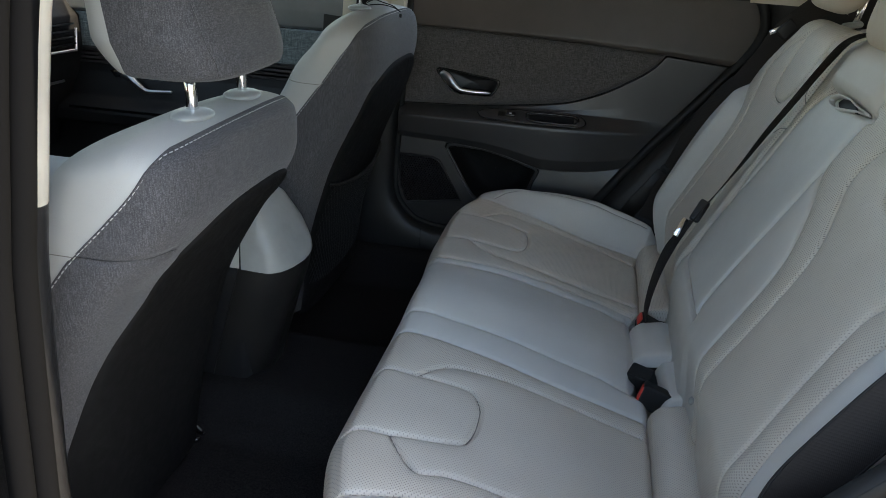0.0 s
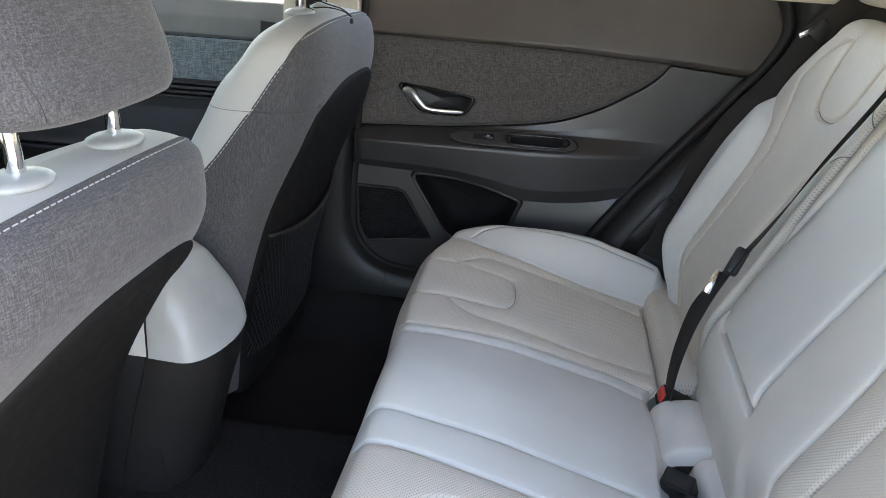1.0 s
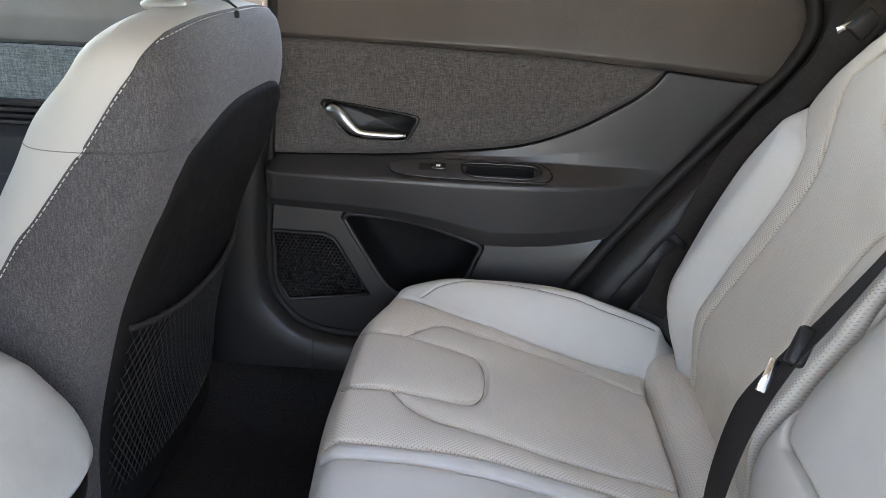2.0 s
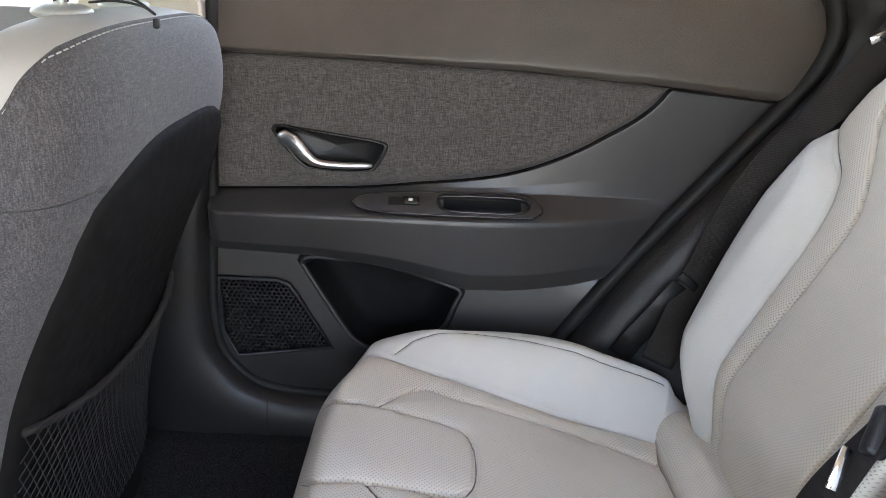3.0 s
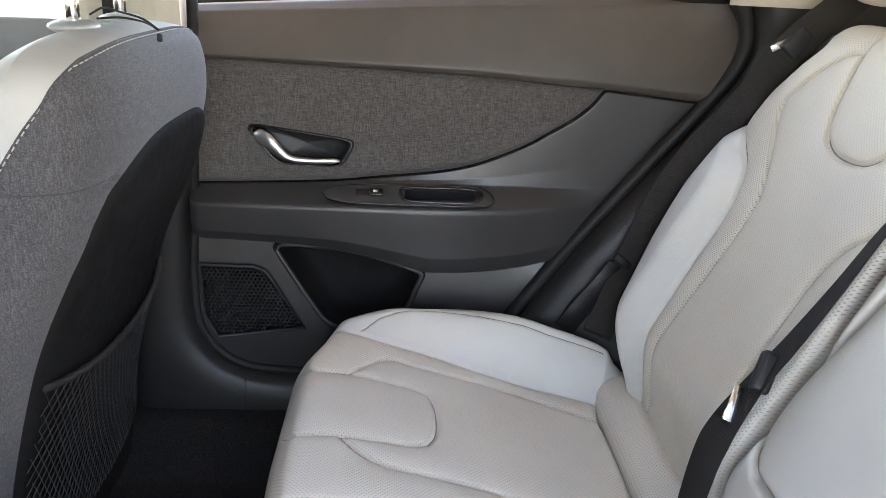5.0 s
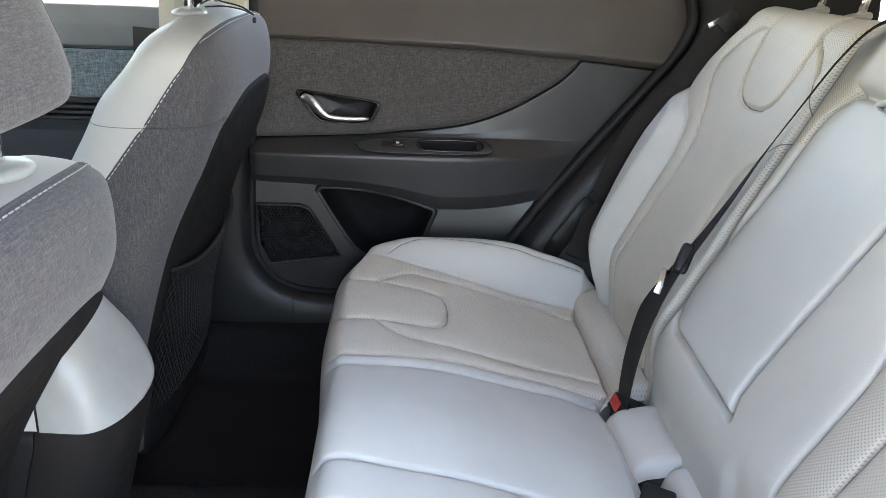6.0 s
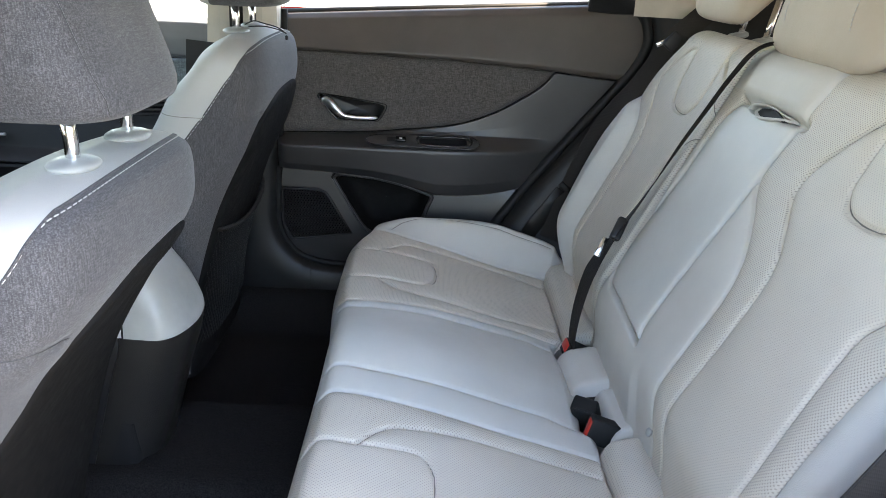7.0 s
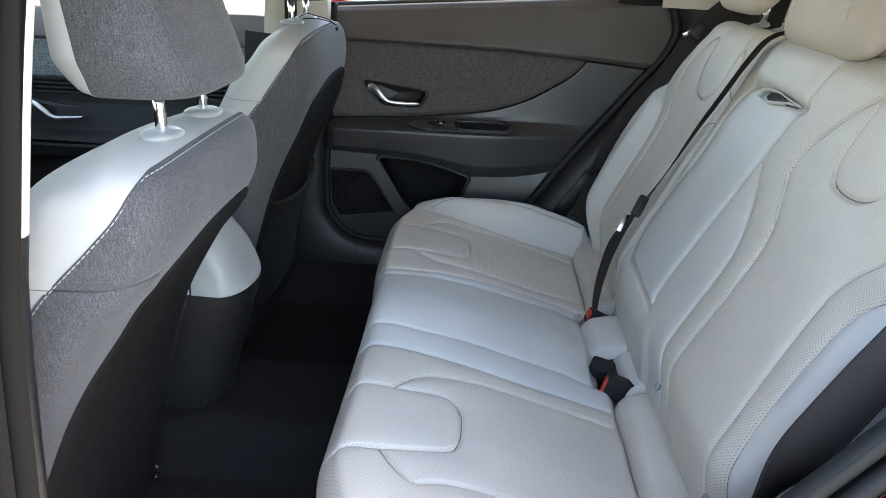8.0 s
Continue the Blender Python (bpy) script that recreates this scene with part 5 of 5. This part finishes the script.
def tag_string():
    t = thing("tag_string", "black cord looped round a headrest post", "cord", at=(-0.45, 0.25, 1.0))
    part("cord", tube(curve([(-0.475, 0.300, 1.004), (-0.455, 0.285, 1.012), (-0.43, 0.262, 1.010), (-0.405, 0.246, 1.006), (-0.388, 0.238, 0.997)], 8), 0.0012, 6), M_RUBBER, t)
    part("cord", tube(curve([(-0.47, 0.305, 1.0), (-0.44, 0.29, 1.003), (-0.41, 0.268, 1.001), (-0.388, 0.238, 0.997)], 8), 0.0012, 6), M_RUBBER, t)
    part("knot", box(-0.387, 0.237, 0.990, 0.005, 0.006, 0.008, 0.002), M_RUBBER, t)
    return t


tag_string()

# ---- centre console ----


def console():
    c = thing("centre_console", "dark plastic centre console with a pale rear cap", "console", at=(-0.70, 0, 0.30))

    def body(u, v):
        t = (u - 0.5) * math.pi * 1.02
        z = 0.552 - 0.27 * v
        half = 0.090 - 0.004 * v
        deep = 0.105
        rear = np.interp(v, [0, 0.1, 0.4, 1], [-0.498, -0.503, -0.528, -0.572])
        x = rear - deep + deep * np.abs(np.cos(t)) ** 0.85
        y = half * np.sign(np.sin(t)) * np.abs(np.sin(t)) ** 0.75
        return x, y, z
    grid_part("body", patch(body, 60, 30), M_CONSOLE, c, "dark moulded rear end", flip=False)

    def lid(u, v):
        s = 2 * u - 1
        x = -0.592 + 0.092 * v
        half = 0.094 * np.sqrt(np.clip(1 - np.clip((v - 0.45) / 0.56, 0, 1) ** 2.4, 0, 1)) - 0.004 * (1 - v) ** 2
        top = np.interp(v, [0, 0.1, 0.3, 0.6, 0.85, 1.0], [0.690, 0.689, 0.676, 0.632, 0.580, 0.550])
        z = 0.552 + (top - 0.552) * np.clip(1 - np.abs(s) ** 3.2, 0, 1) ** (1 / 2.2)
        return x, half * s * (1 - 0.10 * (1 - np.abs(s))), z
    grid_part("rear_cap", patch(lid, 61, 50), M_SHELL, c, "pale grey moulded rear cap", flip=False)

    def lid2(u, v):
        s = 2 * u - 1
        x = -1.12 + 0.524 * v
        z = 0.552 + 0.136 * np.clip(1 - np.abs(s) ** 3.2, 0, 1) ** (1 / 2.2)
        return x, 0.088 * s, z
    grid_part("armrest_lid", patch(lid2, 61, 20), M_LEATHER, c, "pale leather armrest lid")
    part("console_side", box(-0.95, 0, 0.42, 0.72, 0.17, 0.26, 0.02), M_BLACK, c)
    part("lid_gap", tube([(-0.594, 0.088 * s, 0.551 + 0.134 * (1 - abs(s) ** 3.2) ** (1 / 2.2)) for s in np.linspace(-1, 1, 50)], 0.0016, 6), M_RUBBER, c)
    return c


console()


def floor_mat():
    m = thing("floor_mat", "black rear carpet mat lying in the footwell", "floor mat", at=(-0.45, -0.33, 0.23))
    def f(u, v):
        x, y = -0.70 + 0.44 * u, -0.60 + 0.44 * v
        e = np.minimum(np.minimum(u, 1 - u) * 0.44, np.minimum(v, 1 - v) * 0.44)
        return x, y, 0.2285 + 0.006 * np.clip(e / 0.006, 0, 1) + 0.085 * smooth01((0.20 - np.abs(y)) / 0.09)
    grid_part("mat", patch(f, 60, 60), M_CARPET, m, flip=False)
    return m


floor_mat()

# ---- front right door and dashboard, seen past the seats ----


def front_door():
    d = thing("front_door", "closed right front car door with ribbed dark trim", "car door", at=(-1.05, 0.74, 0.36))

    def strip(name, rows, material, label):
        ys, zs = zip(*rows)
        k = np.linspace(0, 1, len(rows))

        def f(u, v):
            return -1.80 + 1.20 * u, np.interp(v, k, ys) + 0 * u, np.interp(v, k, zs) + 0.02 * (0.4 - u) * 0
        return grid_part(name, patch(f, 10, 8 * len(rows)), material, d, label, flip=True)
    strip("upper_trim", [(0.78, 0.975), (0.745, 0.975), (0.725, 0.965), (0.715, 0.93), (0.712, 0.89), (0.73, 0.882)], M_TRIM_FRONT, "moulded trim below the window, paled for light from ahead")
    strip("cloth_panel", [(0.735, 0.880), (0.728, 0.875), (0.727, 0.80), (0.728, 0.785)], M_TEAL, "blue-grey cloth insert, paled for light from ahead")
    ridge = [(0.728, 0.785)]
    for i in range(4):
        z = 0.783 - 0.0115 * i
        ridge += [(0.726, z), (0.716, z - 0.002), (0.716, z - 0.008), (0.728, z - 0.0105)]
    strip("ribbed_panel", ridge + [(0.725, 0.735)], M_TRIM, "row of raised ribs")
    strip("armrest", [(0.725, 0.737), (0.722, 0.715), (0.710, 0.68), (0.700, 0.650), (0.66, 0.625), (0.65, 0.61), (0.655, 0.58), (0.69, 0.57), (0.70, 0.40), (0.70, 0.34)], M_BLACK, "black long armrest and lower panel")
    part("armrest_line", tube([(-1.48, 0.655, 0.62), (-1.0, 0.655, 0.622), (-0.66, 0.655, 0.622)], 0.004, 8), M_SATIN, d, "dark gloss armrest edge")
    bz = [tuple(q) for q in curve([(-1.38, 0.722), (-1.33, 0.724), (-1.20, 0.706), (-0.96, 0.692), (-0.97, 0.684), (-1.20, 0.676), (-1.34, 0.688), (-1.38, 0.722)], 4)[:-1]]
    part("handle_plate", to_wall(plate(bz, 0.004, 0.001), 0.722), M_SATIN, d, "gloss black control plate")
    lever = curve([(-1.325, 0.690, 0.714), (-1.298, 0.684, 0.716), (-1.270, 0.680, 0.697), (-1.245, 0.680, 0.681), (-1.21, 0.682, 0.681), (-1.168, 0.686, 0.683)], 8)
    part("handle_lever", tube(lever, list(np.interp(np.linspace(0, 1, len(lever)), [0, 0.1, 0.4, 0.6, 1], [0.004, 0.011, 0.009, 0.006, 0.004])), 12), M_SILVER, d, "satin silver door pull lever")

    def pane(u, v):
        return -1.46 + 0.86 * u + 0.06 * v * u, 0.765 - 0.12 * v ** 1.3, 0.965 + 0.02 * u + 0.34 * v * (0.35 + 0.65 * u)
    w = grid_part("window", patch(pane, 6, 6), M_GLASS, d, "clear side window")
    part("door_core", box(-1.05, 0.785, 0.64, 1.10, 0.012, 0.60, 0.0), M_RUBBER, d, "black inner door core", False)
    part("door_skin", box(-1.05, 0.81, 0.63, 0.94, 0.02, 0.62, 0.0), M_PAINT, d, "red painted outer skin", False)
    return d


front_door()


def dashboard():
    d = thing("dashboard", "dark soft dashboard with slatted end vents", "dashboard", at=(-1.55, 0, 0.5))
    def f(u, v):
        y = -0.72 + 1.44 * u
        t = np.linspace(0, 1, 8)
        x = np.interp(v, t, [-1.95, -1.75, -1.58, -1.50, -1.46, -1.46, -1.50, -1.56])
        z = np.interp(v, t, [0.96, 0.965, 0.95, 0.92, 0.87, 0.78, 0.66, 0.50])
        return x, y, z
    grid_part("dash_pad", patch(f, 20, 50), M_BLACK, d, "black dashboard pad", flip=True)
    for i in range(4):
        part("vent_slat", box(-1.452, 0.585, 0.800 + 0.018 * i, 0.03, 0.16, 0.006, 0.002, 2), M_SATIN, d, "black air vent slat")
    part("vent_trim", tube([(-1.445, 0.50, 0.786), (-1.445, 0.67, 0.780), (-1.445, 0.68, 0.84)], 0.004, 8), M_SILVER, d, "silver vent trim")
    part("glove_trim", tube([(-1.45, -0.1, 0.71), (-1.45, 0.3, 0.705), (-1.46, 0.62, 0.70)], 0.004, 8), M_SILVER, d)
    return d


dashboard()

# windscreen and rear window close the cabin, tinted to hold daylight back
for nm, rows, lab in (("window_front", ((-1.95, 0.97, 0.70), (-1.14, 1.28, 0.60)), "windscreen, tinted to dim and warm the daylight from ahead"), ("window_rear", ((1.25, 1.0, 0.62), (0.88, 1.28, 0.56)), "bronze tinted rear window")):
    (xa, za, ha), (xb, zb, hb) = rows
    me = mesh_of(nm, [(xa, -ha, za), (xa, ha, za), (xb, hb, zb), (xb, -hb, zb)], [(0, 1, 2, 3)], [M_REAR if nm == "window_rear" else M_WINDSCREEN], False)
    w = setting(nm, me, lab, "window")

# out-of-view pane added to dim the sky light on the driver's seat
me = mesh_of("window_front_left", [(-1.90, -0.765, 0.965), (-0.56, -0.765, 0.985), (-0.52, -0.645, 1.31), (-1.16, -0.645, 1.25)], [(0, 1, 2, 3)], [M_TINT], False)
setting("window_front_left", me, "unseen left front side pane, darkened to cut daylight", "window")

# ---- left side: door pillar, seals and body edge beside the open rear door ----


def left_pillar():
    edge = [(-0.405, 1.30), (-0.462, 1.09), (-0.501, 0.885), (-0.514, 0.80), (-0.528, 0.62), (-0.534, 0.50), (-0.52, 0.42), (-0.47, 0.37)]
    e = curve(edge, 8)
    def shell(rows, name, material, label):
        p = np.array([[(x + o, y, z) for o, y in ((-0.075, -0.64), (-0.02, -0.645), (-0.004, -0.652), (0.0, -0.660), (0.0, -0.668), (-0.004, -0.674))] for x, z in rows])
        ob = grid_part(name, p, material, None, flip=True)
        tagged(ob, label, "pillar trim", "", "structure")
    hi = e[e[:, 1] >= 0.884]
    lo = e[e[:, 1] <= 0.90]
    shell(hi, "pillar_b_left", M_HEAD, "pale upper trim of the left door pillar")
    shell(lo, "pillar_base_left", M_BLACK, "black lower trim of the left door pillar")
    s = thing("pillar_seal", "black rubber seal along the open door pillar", "door seal", at=(-0.48, -0.74, 0.40))
    part("seal", tube([(x - 0.006, -0.688, z) for x, z in e], 0.0135, 12), M_SEAL, s)
    part("seal_web", tube([(x - 0.014, -0.712, z) for x, z in e], 0.013, 12), M_SEAL, s)
    part("seal_lip", tube([(x - 0.03, -0.748, z) for x, z in e], 0.008, 8), M_SEAL, s)
    bm = bmesh.new()
    rows = [[bm.verts.new((x + o, y, z)) for o, y in ((-0.02, -0.74), (-0.06, -0.775), (-0.20, -0.80))] for x, z in e]
    for a, b in zip(rows[:-1], rows[1:]):
        for k in range(2):
            bm.faces.new((a[k], a[k + 1], b[k + 1], b[k]))
    bm_setting("body_side_front", bm, M_PAINT, "red painted body side at the door pillar", "car body", True)


left_pillar()


def left_body():
    e = curve(EDGE_R, 8)
    d = np.gradient(e, axis=0)
    d /= np.linalg.norm(d, axis=1, keepdims=True)
    n = np.stack([d[:, 1], -d[:, 0]], -1)
    e = e + n * 0.030
    part_paths = [(0.022, -0.712, 0.010), (0.044, -0.722, 0.009)]
    s = thing("body_seal", "black rubber seal round the open door frame", "door seal", at=(0.2, -0.70, 0.47))
    part("seal", tube([(a, -0.700, b) for a, b in e], 0.012, 10), M_RUBBER, s)
    for o, y, r in part_paths:
        part("seal_ridge", tube([(a + nx * o, y, b + nz * o) for (a, b), (nx, nz) in zip(e, n)], r, 10), M_RUBBER, s)
    part("seal_back", tube([(a + nx * 0.03, -0.70, b + nz * 0.03) for (a, b), (nx, nz) in zip(e, n)], 0.014, 8), M_RUBBER, s)
    p = np.array([[(x + nx * o, y, z + nz * o) for o, y in ((0.046, -0.705), (0.056, -0.722), (0.066, -0.738), (0.08, -0.760), (0.10, -0.78), (0.5, -0.80))] for (x, z), (nx, nz) in zip(e, n)])
    ob = grid_part("body_side_rear", p, M_PAINT, None, flip=True)
    tagged(ob, "red painted body side behind the rear door opening", "car body", "", "structure")


left_body()
bm_setting("sill_left", box(-0.80, -0.71, 0.29, 2.6, 0.09, 0.13, 0.01), M_TRIM, "dark plastic sill along the left side", "sill trim")
bm_setting("front_door_left", box(-1.05, -0.76, 0.62, 0.94, 0.08, 0.68, 0.02), M_TRIM, "dark inner side of the closed left front door", "car door")
bm_setting("wall_front", box(-1.75, 0, 0.58, 0.05, 1.5, 0.76, 0), M_BLACK, "dark bulkhead under the dashboard", "wall")


def near_belt():
    b = thing("near_seat_belt", "dark woven belt webbing hanging beside the backrest", "seat belt", at=(0.25, -0.63, 0.5))
    pts = curve([(0.44, -0.630, 1.03), (0.370, -0.641, 0.928), (0.303, -0.647, 0.822), (0.276, -0.647, 0.775), (0.248, -0.647, 0.722), (0.222, -0.641, 0.66), (0.198, -0.631, 0.58), (0.18, -0.62, 0.52)], 8)
    part("webbing", ribbon(pts, [tuple(Vector((0.80, -0.30, -0.50)).lerp(Vector((0.62, 0.55, -0.35)), float(k))) for k in smooth01((0.72 - pts[:, 2]) / 0.10)], 0.050), M_WEB, b)
    for sd in (-1, 1):
        acr = [Vector((0.80, -0.30, -0.50)).lerp(Vector((0.62, 0.55, -0.35)), float(k)).normalized() for k in smooth01((0.72 - pts[:, 2]) / 0.10)]
        part("selvedge", tube([Vector(q) + a * 0.0235 * sd for q, a in zip(pts, acr)], 0.0013, 6), M_RUBBER, b, "dense woven belt edge")
    return b


near_belt()


def front_belt():
    b = thing("front_seat_belt", "dark belt webbing hanging on the cream door pillar", "seat belt", at=(-0.58, 0.655, 0.5))
    part("webbing", ribbon([(-0.565, 0.635, 1.22), (-0.578, 0.648, 1.05), (-0.582, 0.655, 0.93), (-0.59, 0.655, 0.5)], (1, 0.3, 0), 0.030), M_WEB, b)
    part("belt_guide", box(-0.565, 0.63, 1.22, 0.05, 0.02, 0.07, 0.008, 3), M_BLACK, b, "black upper belt guide")
    return b


front_belt()
